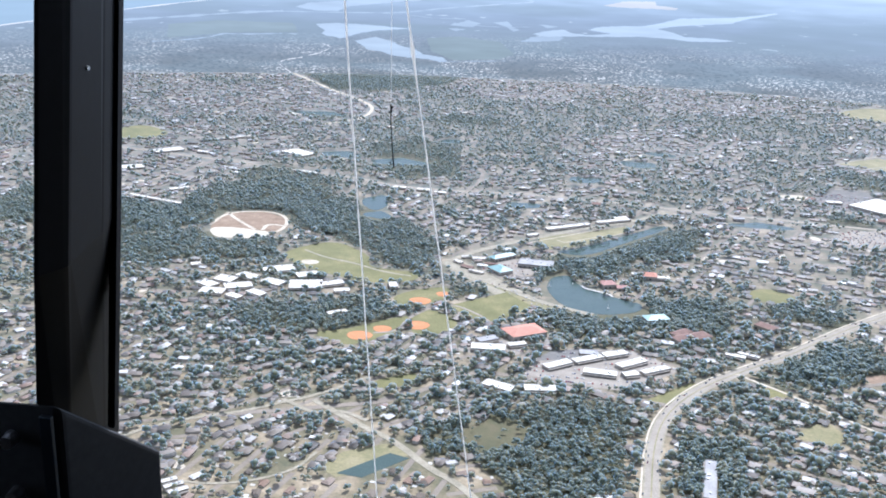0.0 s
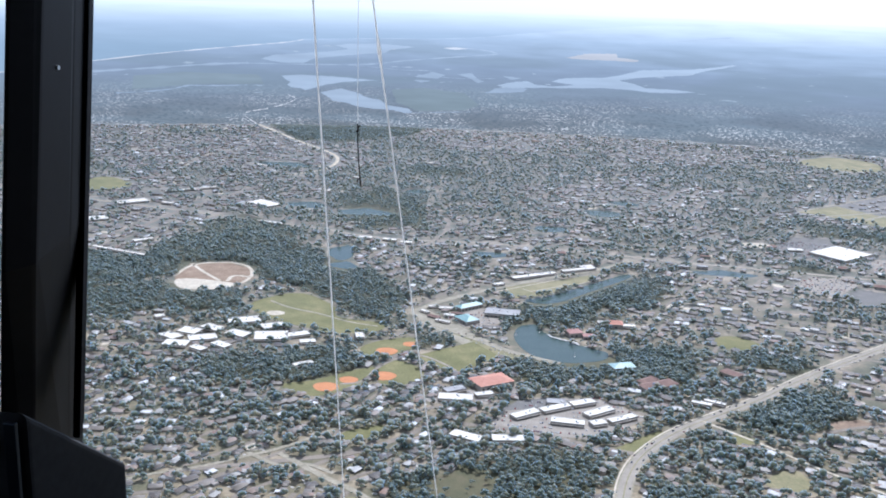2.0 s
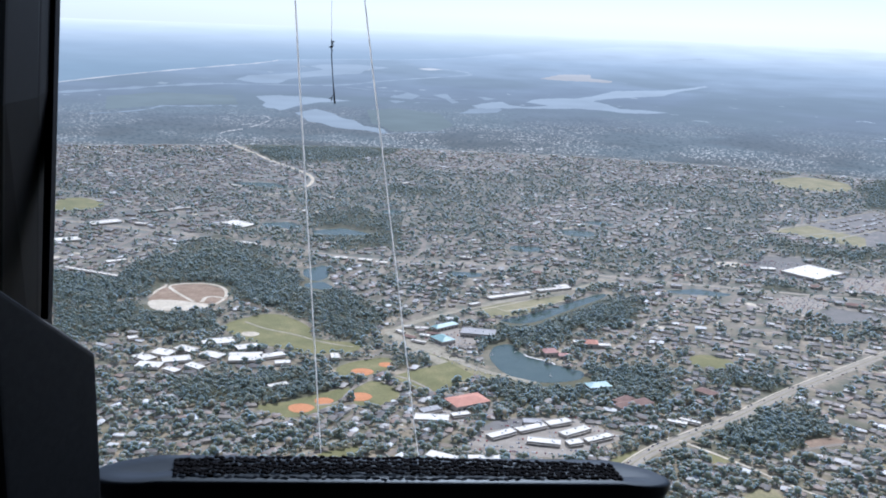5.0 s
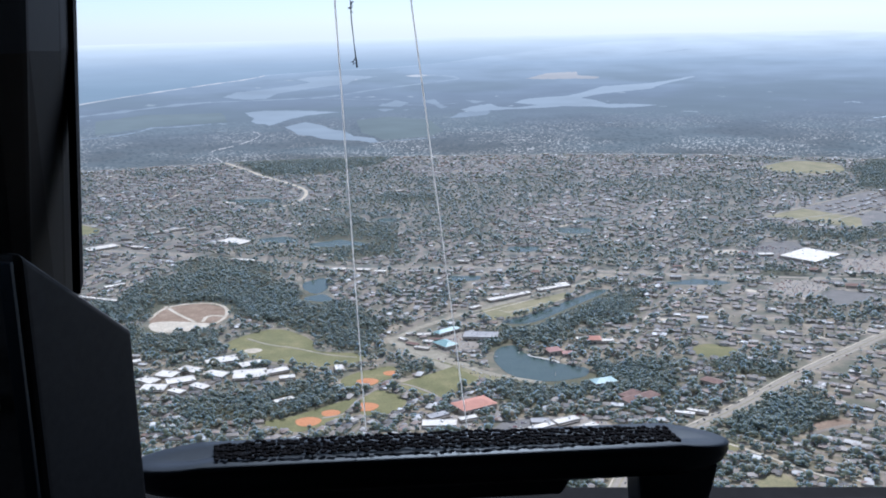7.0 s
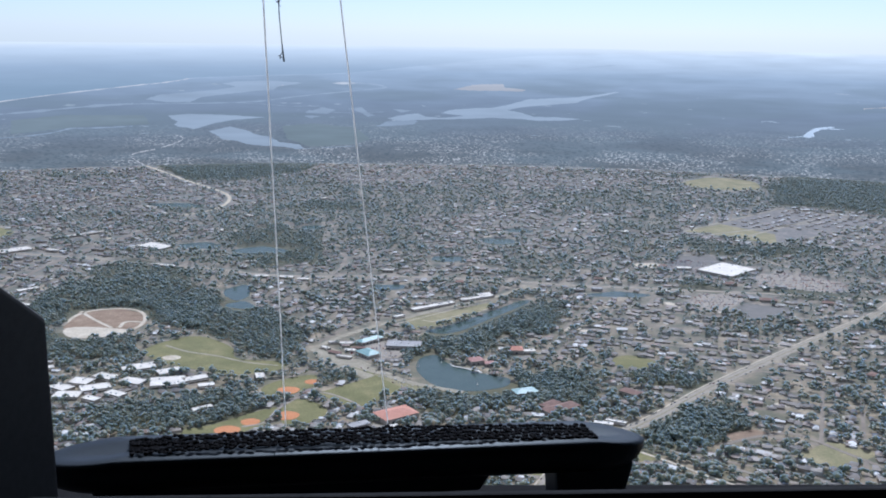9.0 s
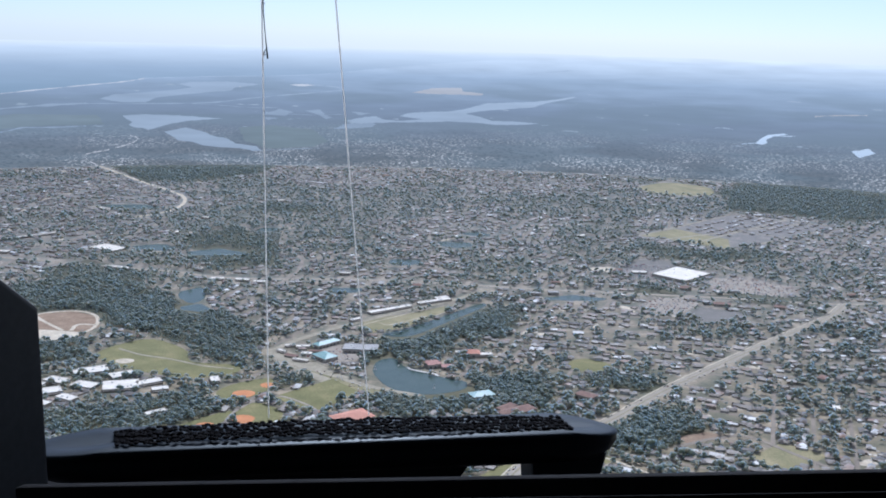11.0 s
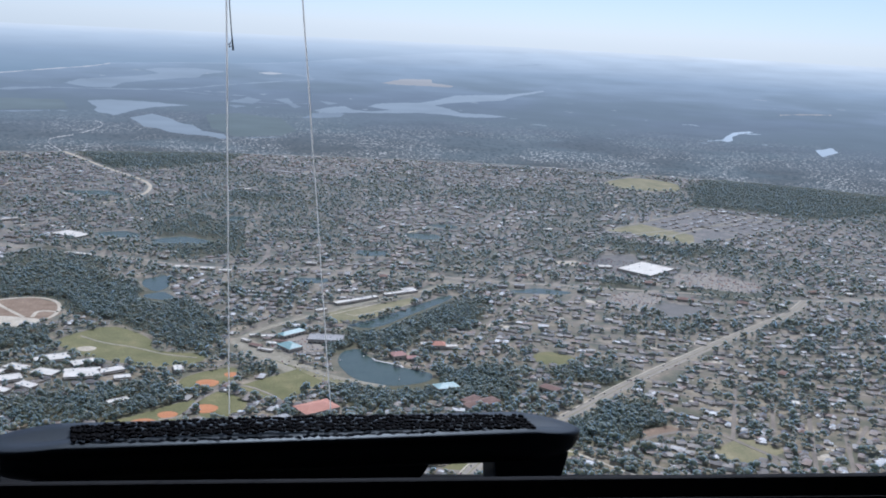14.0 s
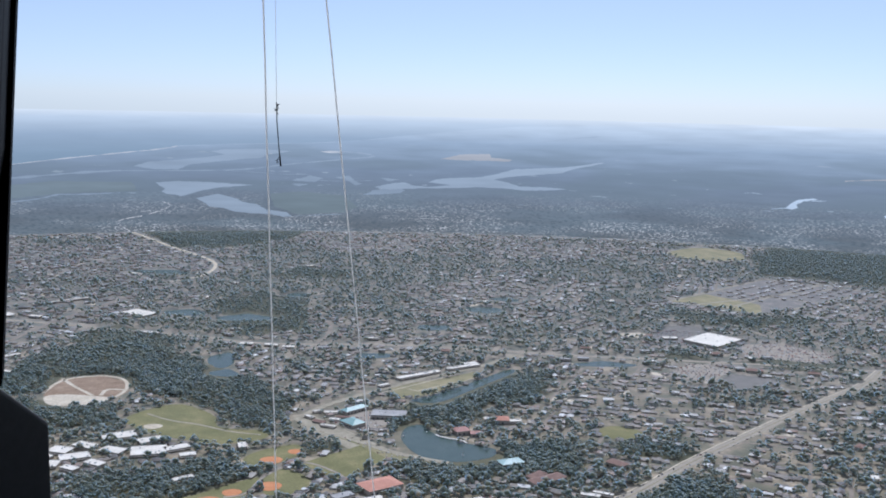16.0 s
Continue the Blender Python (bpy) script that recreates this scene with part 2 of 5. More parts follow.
M_STUCCO = surface("beige_stucco", [(0.3, (0.34, 0.30, 0.25)), (0.7, (0.44, 0.395, 0.34))], 0.1, 0.9, 1.0)
M_UNIT = surface("galvanised_casing", [(0.3, (0.45, 0.46, 0.47)), (0.7, (0.58, 0.58, 0.58))], 0.4, 0.5, metal=0.3)
CARS = [(0.0, (0.75, 0.75, 0.75)), (0.3, (0.45, 0.46, 0.48)), (0.5, (0.06, 0.06, 0.07)), (0.65, (0.35, 0.03, 0.03)), (0.8, (0.05, 0.09, 0.22)), (1.0, (0.7, 0.68, 0.62))]
M_CAR = surface("car_paint", CARS, 0.4, 0.25, 2.0, spread="object")
M_CARS = surface("parked_car_paint", CARS, 0.4, 0.25, 2.0, spread="island")
M_TYRE = surface("tyre_rubber", [(0.3, (0.02, 0.02, 0.02)), (0.7, (0.035, 0.035, 0.035))], 1.0, 0.9)
# distant haze put into a blue-grey grazing sheen on dry ground, roofs and leaves
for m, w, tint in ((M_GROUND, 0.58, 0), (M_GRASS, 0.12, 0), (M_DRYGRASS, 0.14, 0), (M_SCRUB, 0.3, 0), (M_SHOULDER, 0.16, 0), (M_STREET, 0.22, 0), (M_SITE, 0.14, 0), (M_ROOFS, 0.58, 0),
                   # little of it on the nearest crowns, so the painted haze grows with distance
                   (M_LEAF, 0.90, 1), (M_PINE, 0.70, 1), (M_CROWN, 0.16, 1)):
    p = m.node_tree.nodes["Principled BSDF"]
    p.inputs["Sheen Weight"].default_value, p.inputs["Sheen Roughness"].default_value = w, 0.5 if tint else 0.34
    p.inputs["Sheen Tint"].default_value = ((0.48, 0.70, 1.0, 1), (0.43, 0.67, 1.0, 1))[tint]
# gondola
M_PILLAR = surface("black_painted_frame", [(0.3, (0.003, 0.003, 0.004)), (0.7, (0.006, 0.006, 0.008))], 6.0, 0.6, 90.0, 0.05, depth=0.001, gloss=0.1)
M_PANEL = surface("charcoal_panel", [(0.3, (0.024, 0.023, 0.022)), (0.7, (0.034, 0.032, 0.031))], 5.0, 0.6, 140.0, 0.08, depth=0.001)
M_SATIN = surface("satin_black_plastic", [(0.3, (0.006, 0.007, 0.010)), (0.7, (0.011, 0.013, 0.017))], 9.0, 0.45, 160.0, 0.04, depth=0.0006, gloss=0.32)
# the blue of a reflected sky is put into the gloss tint
M_SATIN.node_tree.nodes["Principled BSDF"].inputs["Specular Tint"].default_value = (0.66, 0.85, 1.0, 1)
M_GRIP = surface("black_rubber_grip", [(0.3, (0.002, 0.002, 0.003)), (0.7, (0.004, 0.004, 0.006))], 20.0, 0.75, 260.0, 0.2, depth=0.0008, gloss=0.05)
M_CABIN = surface("dark_cabin_lining", [(0.3, (0.010, 0.010, 0.011)), (0.7, (0.018, 0.018, 0.019))], 3.0, 0.9, 60.0, gloss=0.1)
M_CORD = surface("white_cord", [(0.3, (0.62, 0.61, 0.58)), (0.7, (0.80, 0.79, 0.76))], 60.0, 0.8, 500.0)
cm, cl = M_CORD.node_tree.nodes, M_CORD.node_tree.links
glow_through = cm.new("ShaderNodeBsdfTranslucent")
glow_through.inputs[0].default_value = (0.95, 0.94, 0.91, 1)
half = cm.new("ShaderNodeMixShader")
half.inputs[0].default_value = 0.75
cl.new(cm["Principled BSDF"].outputs[0], half.inputs[1]), cl.new(glow_through.outputs[0], half.inputs[2])
cl.new(half.outputs[0], cm["Material Output"].inputs[0])
M_DARKCORD = surface("black_frayed_cord", [(0.3, (0.012, 0.012, 0.012)), (0.7, (0.03, 0.03, 0.03))], 60.0, 0.9, 500.0)
M_STEEL = surface("steel_screw", [(0.3, (0.45, 0.45, 0.45)), (0.7, (0.6, 0.6, 0.6))], 200.0, 0.3, metal=1.0)
# distance: haze and water glint are painted into these glow colours
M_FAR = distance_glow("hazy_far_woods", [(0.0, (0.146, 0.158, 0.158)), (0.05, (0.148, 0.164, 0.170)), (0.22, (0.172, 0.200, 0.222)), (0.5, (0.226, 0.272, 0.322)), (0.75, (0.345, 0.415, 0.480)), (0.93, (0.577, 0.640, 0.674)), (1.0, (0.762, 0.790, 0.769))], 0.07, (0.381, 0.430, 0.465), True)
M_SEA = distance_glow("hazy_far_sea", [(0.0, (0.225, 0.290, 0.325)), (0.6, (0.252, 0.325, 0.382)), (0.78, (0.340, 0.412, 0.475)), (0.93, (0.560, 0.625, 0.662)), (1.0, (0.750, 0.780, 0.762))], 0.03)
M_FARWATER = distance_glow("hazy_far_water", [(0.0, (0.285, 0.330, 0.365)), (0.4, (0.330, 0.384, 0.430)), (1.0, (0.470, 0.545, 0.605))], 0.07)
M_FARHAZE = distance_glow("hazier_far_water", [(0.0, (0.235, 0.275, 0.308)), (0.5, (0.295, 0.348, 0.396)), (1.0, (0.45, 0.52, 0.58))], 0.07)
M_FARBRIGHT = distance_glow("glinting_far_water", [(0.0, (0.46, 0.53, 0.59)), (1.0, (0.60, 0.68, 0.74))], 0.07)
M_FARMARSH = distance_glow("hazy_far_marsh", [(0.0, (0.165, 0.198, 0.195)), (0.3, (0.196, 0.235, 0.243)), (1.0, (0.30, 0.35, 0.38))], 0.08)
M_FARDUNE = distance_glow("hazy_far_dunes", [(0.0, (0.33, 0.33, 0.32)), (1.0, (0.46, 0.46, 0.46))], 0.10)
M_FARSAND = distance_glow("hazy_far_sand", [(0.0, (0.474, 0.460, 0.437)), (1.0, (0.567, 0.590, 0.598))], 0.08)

# ---- building blocks ----
def part(name, bm, material, parent=None, label=""):
    me = bpy.data.meshes.new(name)
    bm.to_mesh(me)
    bm.free()
    return part_of(name, me, material, parent, label)


def part_of(name, me, material, parent=None, label=""):
    if material and not me.materials:
        me.materials.append(material)
    ob = new(name, me)
    if parent:
        ob.parent = parent
    return tagged(ob, label)


def box_into(bm, x0, x1, y0, y1, z0, z1, m=None):
    v = [bm.verts.new((x, y, z)) for z in (z0, z1) for x, y in ((x0, y0), (x1, y0), (x1, y1), (x0, y1))]
    if m is not None:
        for q in v:
            q.co = m @ q.co
    for f in ((3, 2, 1, 0), (4, 5, 6, 7), (0, 1, 5, 4), (1, 2, 6, 5), (2, 3, 7, 6), (3, 0, 4, 7)):
        bm.faces.new([v[i] for i in f])
    return v


def box(x0, x1, y0, y1, z0, z1, bevel=0.0, segs=2):
    bm = bmesh.new()
    box_into(bm, x0, x1, y0, y1, z0, z1)
    if bevel:
        bmesh.ops.bevel(bm, geom=bm.edges[:], offset=bevel, segments=segs, affect="EDGES", profile=0.6)
    return bm


def prism(low, high, bevel=0.0, segs=2):
    """A solid between two outlines with the same number of points (listed anticlockwise from above)."""
    bm = bmesh.new()
    a, b = [bm.verts.new(p) for p in low], [bm.verts.new(p) for p in high]
    bm.faces.new(a[::-1]), bm.faces.new(b)
    for i in range(len(a)):
        j = (i + 1) % len(a)
        bm.faces.new((a[i], a[j], b[j], b[i]))
    bmesh.ops.recalc_face_normals(bm, faces=bm.faces[:])
    if bevel:
        bmesh.ops.bevel(bm, geom=bm.edges[:], offset=bevel, segments=segs, affect="EDGES", profile=0.6)
    return bm


def tube(points, radius, sides=8):
    bm = bmesh.new()
    rings = []
    pts = [Vector(p) for p in points]
    rad = radius if isinstance(radius, (list, tuple)) else [radius] * len(pts)
    for i, p in enumerate(pts):
        d = (pts[min(i + 1, len(pts) - 1)] - pts[max(i - 1, 0)]).normalized()
        s = d.cross(Vector((0.3, 1, 0.2))).normalized()
        u = d.cross(s)
        rings.append([bm.verts.new(p + rad[i] * (math.cos(a) * s + math.sin(a) * u)) for a in (2 * math.pi * k / sides for k in range(sides))])
    for a, b in zip(rings, rings[1:]):
        for k in range(sides):
            bm.faces.new((a[k], a[(k + 1) % sides], b[(k + 1) % sides], b[k]))
    bm.faces.new(rings[0]), bm.faces.new(rings[-1][::-1])
    bmesh.ops.recalc_face_normals(bm, faces=bm.faces[:])
    return bm


def mesh_from(name, verts, faces, index=None):
    """A mesh from numpy arrays; every face has the same number of corners."""
    me = bpy.data.meshes.new(name)
    nv, (nf, k) = len(verts), faces.shape
    me.vertices.add(nv), me.loops.add(nf * k), me.polygons.add(nf)
    me.vertices.foreach_set("co", np.ascontiguousarray(verts, dtype=np.float32).ravel())
    me.loops.foreach_set("vertex_index", np.ascontiguousarray(faces, dtype=np.int32).ravel())
    me.polygons.foreach_set("loop_start", np.arange(0, nf * k, k, dtype=np.int32))
    if index is not None:
        me.polygons.foreach_set("material_index", np.ascontiguousarray(index, dtype=np.int32))
    me.update(calc_edges=True)
    me.validate()
    return me


def stamp(verts, faces, places, turns, sizes):
    """Copies of one small shape joined into two arrays: places (n, 3), turns (n) about z, sizes (n, 3)."""
    n, k = len(places), len(verts)
    c, s = np.cos(turns)[:, None], np.sin(turns)[:, None]
    v = verts[None] * sizes[:, None, :]
    out = np.empty((n, k, 3))
    out[..., 0] = v[..., 0] * c - v[..., 1] * s
    out[..., 1] = v[..., 0] * s + v[..., 1] * c
    out[..., 2] = v[..., 2]
    out += places[:, None, :]
    f = faces[None] + (np.arange(n) * k)[:, None, None]
    return out.reshape(-1, 3), f.reshape(-1, faces.shape[1])


def join(chunks):
    vs, fs, at = [], [], 0
    for v, f in chunks:
        vs.append(v), fs.append(f + at)
        at += len(v)
    return np.concatenate(vs), np.concatenate(fs)


def sheet(name, outline, z, material, label="", kind="structure", category="", thick=0.12):
    """A flat patch of ground with a rim, over the ground sheet."""
    bm = bmesh.new()
    top = [bm.verts.new((x, y, z)) for x, y in outline]
    low = [bm.verts.new((x, y, z - thick)) for x, y in outline]
    bm.faces.new(top)
    for i in range(len(top)):
        j = (i + 1) % len(top)
        bm.faces.new((low[i], low[j], top[j], top[i]))
    bmesh.ops.triangulate(bm, faces=[f for f in bm.faces if len(f.verts) > 4])
    bmesh.ops.recalc_face_normals(bm, faces=bm.faces[:])
    return tagged(part(name, bm, material), label, category, kind=kind)


def rounded(points, steps=4):
    """Corner cutting: a smooth closed outline through a rough one."""
    p = [Vector(q) for q in points]
    for _ in range(2):
        p = [q for a, b in zip(p, p[1:] + p[:1]) for q in (a * 0.78 + b * 0.22, a * 0.22 + b * 0.78)]
    return [(q.x, q.y) for q in p]


def flowing(points):
    """A smooth open line through rough points."""
    p = [Vector(q) for q in points]
    for _ in range(3):
        p = [p[0]] + [q for a, b in zip(p, p[1:]) for q in (a * 0.75 + b * 0.25, a * 0.25 + b * 0.75)] + [p[-1]]
    return p


def ribbon(name, points, width, z, material, label, shift=0.0):
    p = flowing(points)
    bm = bmesh.new()
    prev = None
    for i, q in enumerate(p):
        d = (p[min(i + 1, len(p) - 1)] - p[max(i - 1, 0)]).normalized()
        s = Vector((-d.y, d.x))
        row = [bm.verts.new((*(q + s * (shift + k * width / 2)), zz)) for k, zz in ((1, z - 0.15), (1, z), (-1, z), (-1, z - 0.15))]
        if prev:
            for k in range(3):
                bm.faces.new((prev[k], prev[k + 1], row[k + 1], row[k]))
        prev = row
    bmesh.ops.recalc_face_normals(bm, faces=bm.faces[:])
    return tagged(part(name, bm, material), label, "road", kind="structure")


def inside(poly, x, y):
    hit = np.zeros(x.shape, bool)
    for (ax, ay), (bx, by) in zip(poly, poly[1:] + poly[:1]):
        if ay != by:
            hit ^= ((ay > y) != (by > y)) & (x < (bx - ax) * (y - ay) / (by - ay) + ax)
    return hit


def off_line(points, x, y):
    best = np.full(x.shape, 1e9)
    for (ax, ay), (bx, by) in zip(points, points[1:]):
        dx, dy = bx - ax, by - ay
        k = np.clip(((x - ax) * dx + (y - ay) * dy) / (dx * dx + dy * dy), 0, 1)
        best = np.minimum(best, np.hypot(x - ax - k * dx, y - ay - k * dy))
    return best


# ---- the ground and the distance ----
EDGE = 4535.0
bm = bmesh.new()
rings = []
for r in (300, 900, 1600, 2400, 3300, 4000, EDGE):
    rings.append([bm.verts.new((r * math.sin(a), r * math.cos(a), 0)) for a in (2 * math.pi * k / 96 for k in range(96))])
bm.faces.new(rings[0])
for a, b in zip(rings, rings[1:]):
    for k in range(96):
        bm.faces.new((a[k], b[k], b[(k + 1) % 96], a[(k + 1) % 96]))
bmesh.ops.recalc_face_normals(bm, faces=bm.faces[:])
tagged(part("ground", bm, M_GROUND), "dry lawns and sandy soil of a flat suburb", "ground", kind="structure")


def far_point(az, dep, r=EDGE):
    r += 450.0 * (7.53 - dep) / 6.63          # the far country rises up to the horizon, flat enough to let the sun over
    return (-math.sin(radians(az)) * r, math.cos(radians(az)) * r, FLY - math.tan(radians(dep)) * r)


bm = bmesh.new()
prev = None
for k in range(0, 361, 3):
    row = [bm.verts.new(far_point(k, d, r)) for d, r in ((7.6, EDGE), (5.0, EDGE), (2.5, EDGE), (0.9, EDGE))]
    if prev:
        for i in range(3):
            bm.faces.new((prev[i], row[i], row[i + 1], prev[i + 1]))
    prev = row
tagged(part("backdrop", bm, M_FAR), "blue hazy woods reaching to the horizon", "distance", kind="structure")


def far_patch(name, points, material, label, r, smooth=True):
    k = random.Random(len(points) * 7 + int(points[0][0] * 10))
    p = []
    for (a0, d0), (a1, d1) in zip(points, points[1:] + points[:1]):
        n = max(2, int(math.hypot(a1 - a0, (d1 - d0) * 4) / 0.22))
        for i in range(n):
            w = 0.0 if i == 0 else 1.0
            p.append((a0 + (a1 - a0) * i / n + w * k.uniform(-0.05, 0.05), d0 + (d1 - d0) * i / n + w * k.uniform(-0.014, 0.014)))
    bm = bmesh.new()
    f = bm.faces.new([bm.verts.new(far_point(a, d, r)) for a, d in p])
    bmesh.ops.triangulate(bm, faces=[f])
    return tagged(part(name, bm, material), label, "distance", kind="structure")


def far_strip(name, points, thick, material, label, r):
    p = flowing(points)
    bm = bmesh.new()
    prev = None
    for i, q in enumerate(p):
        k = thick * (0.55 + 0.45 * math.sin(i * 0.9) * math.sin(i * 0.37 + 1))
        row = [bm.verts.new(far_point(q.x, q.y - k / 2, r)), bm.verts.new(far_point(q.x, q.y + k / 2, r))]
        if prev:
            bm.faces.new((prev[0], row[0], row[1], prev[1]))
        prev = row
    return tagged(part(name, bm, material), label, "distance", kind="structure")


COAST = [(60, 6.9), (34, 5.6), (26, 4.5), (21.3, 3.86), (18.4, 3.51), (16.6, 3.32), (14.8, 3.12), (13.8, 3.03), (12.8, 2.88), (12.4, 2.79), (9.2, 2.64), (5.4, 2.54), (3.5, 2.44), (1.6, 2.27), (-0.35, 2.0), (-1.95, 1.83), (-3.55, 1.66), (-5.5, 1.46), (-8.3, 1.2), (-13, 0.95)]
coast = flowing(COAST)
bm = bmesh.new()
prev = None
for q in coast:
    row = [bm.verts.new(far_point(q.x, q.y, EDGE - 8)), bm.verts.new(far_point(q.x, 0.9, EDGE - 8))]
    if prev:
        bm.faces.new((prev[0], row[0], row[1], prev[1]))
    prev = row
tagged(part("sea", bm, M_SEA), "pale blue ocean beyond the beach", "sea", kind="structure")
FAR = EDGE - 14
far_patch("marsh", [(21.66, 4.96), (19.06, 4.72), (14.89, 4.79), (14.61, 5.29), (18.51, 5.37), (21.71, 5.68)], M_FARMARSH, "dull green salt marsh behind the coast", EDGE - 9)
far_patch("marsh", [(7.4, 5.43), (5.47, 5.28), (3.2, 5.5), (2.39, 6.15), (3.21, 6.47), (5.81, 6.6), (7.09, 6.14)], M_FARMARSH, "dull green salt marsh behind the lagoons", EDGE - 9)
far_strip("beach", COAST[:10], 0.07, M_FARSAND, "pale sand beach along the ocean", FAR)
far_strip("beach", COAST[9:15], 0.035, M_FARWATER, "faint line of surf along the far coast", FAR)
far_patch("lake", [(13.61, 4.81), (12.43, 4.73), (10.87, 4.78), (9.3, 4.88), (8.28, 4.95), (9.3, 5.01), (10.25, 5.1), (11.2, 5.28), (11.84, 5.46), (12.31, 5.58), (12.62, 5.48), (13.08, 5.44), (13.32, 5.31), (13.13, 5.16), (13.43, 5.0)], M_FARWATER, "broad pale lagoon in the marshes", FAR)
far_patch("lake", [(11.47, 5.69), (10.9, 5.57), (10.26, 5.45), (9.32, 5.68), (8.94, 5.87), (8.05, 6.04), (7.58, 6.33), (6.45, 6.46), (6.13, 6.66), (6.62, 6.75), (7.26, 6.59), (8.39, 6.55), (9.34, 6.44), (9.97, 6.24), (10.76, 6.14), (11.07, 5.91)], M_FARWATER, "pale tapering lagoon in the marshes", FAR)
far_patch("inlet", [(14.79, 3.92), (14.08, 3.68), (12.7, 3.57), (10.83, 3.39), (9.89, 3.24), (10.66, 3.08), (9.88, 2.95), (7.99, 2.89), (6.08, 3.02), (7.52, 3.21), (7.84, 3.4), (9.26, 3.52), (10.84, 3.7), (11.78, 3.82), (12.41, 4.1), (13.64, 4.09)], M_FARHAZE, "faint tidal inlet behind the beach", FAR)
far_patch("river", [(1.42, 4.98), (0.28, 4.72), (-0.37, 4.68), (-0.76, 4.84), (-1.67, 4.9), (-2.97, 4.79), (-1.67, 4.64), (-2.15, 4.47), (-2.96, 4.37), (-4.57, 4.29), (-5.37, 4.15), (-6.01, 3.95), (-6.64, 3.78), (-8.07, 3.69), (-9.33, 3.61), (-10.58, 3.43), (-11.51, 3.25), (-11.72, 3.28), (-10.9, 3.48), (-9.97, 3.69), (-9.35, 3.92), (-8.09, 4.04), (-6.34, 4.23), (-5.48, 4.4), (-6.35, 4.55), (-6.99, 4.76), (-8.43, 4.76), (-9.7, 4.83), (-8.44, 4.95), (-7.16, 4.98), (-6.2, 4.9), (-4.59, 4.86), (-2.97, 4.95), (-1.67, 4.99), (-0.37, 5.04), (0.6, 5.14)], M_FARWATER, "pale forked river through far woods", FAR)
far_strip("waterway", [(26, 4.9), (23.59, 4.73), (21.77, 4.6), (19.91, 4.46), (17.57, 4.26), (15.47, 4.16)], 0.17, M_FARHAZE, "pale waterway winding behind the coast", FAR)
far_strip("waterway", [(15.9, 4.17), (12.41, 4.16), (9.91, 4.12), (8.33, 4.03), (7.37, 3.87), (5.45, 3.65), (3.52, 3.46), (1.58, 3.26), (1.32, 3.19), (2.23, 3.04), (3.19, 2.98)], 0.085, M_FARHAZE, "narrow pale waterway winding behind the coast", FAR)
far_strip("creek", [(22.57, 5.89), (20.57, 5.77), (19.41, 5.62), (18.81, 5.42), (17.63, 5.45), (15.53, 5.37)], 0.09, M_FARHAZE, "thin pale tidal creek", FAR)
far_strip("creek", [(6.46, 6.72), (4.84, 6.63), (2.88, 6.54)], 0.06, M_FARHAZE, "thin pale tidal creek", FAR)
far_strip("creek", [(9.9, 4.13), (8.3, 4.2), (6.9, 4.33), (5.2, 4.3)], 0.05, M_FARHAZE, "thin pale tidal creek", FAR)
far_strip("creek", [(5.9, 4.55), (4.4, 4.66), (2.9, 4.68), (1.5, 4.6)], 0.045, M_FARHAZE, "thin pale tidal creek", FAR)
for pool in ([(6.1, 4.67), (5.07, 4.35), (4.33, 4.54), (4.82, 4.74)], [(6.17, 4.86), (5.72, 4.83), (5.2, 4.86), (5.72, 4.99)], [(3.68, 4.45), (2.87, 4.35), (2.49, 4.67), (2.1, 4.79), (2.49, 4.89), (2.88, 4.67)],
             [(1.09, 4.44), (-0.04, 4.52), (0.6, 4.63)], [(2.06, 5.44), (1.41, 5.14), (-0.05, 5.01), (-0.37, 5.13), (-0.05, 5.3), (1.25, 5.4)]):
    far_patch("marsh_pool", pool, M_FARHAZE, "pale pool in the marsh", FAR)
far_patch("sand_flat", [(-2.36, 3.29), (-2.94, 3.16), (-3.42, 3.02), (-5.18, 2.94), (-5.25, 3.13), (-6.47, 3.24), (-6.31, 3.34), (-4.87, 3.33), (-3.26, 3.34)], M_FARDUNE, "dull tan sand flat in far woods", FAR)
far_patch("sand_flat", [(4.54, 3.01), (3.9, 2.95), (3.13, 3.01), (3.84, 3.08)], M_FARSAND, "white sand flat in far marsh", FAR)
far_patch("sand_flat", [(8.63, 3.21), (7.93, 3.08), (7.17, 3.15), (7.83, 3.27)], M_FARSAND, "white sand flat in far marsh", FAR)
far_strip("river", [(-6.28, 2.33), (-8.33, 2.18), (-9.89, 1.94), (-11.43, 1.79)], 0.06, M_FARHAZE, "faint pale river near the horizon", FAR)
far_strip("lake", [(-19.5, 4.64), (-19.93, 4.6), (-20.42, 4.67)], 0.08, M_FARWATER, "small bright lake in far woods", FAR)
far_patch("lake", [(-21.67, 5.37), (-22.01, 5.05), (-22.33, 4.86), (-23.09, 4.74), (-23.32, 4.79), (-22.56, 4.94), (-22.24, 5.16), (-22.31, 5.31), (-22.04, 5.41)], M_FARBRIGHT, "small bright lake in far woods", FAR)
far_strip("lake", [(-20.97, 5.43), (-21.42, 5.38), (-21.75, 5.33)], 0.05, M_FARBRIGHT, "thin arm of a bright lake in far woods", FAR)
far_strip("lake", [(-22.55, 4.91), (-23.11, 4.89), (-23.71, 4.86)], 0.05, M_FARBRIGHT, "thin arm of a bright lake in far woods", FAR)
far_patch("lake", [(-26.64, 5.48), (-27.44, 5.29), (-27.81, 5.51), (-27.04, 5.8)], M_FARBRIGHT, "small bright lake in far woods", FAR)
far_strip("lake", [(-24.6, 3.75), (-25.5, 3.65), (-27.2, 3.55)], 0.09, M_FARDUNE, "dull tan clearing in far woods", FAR)
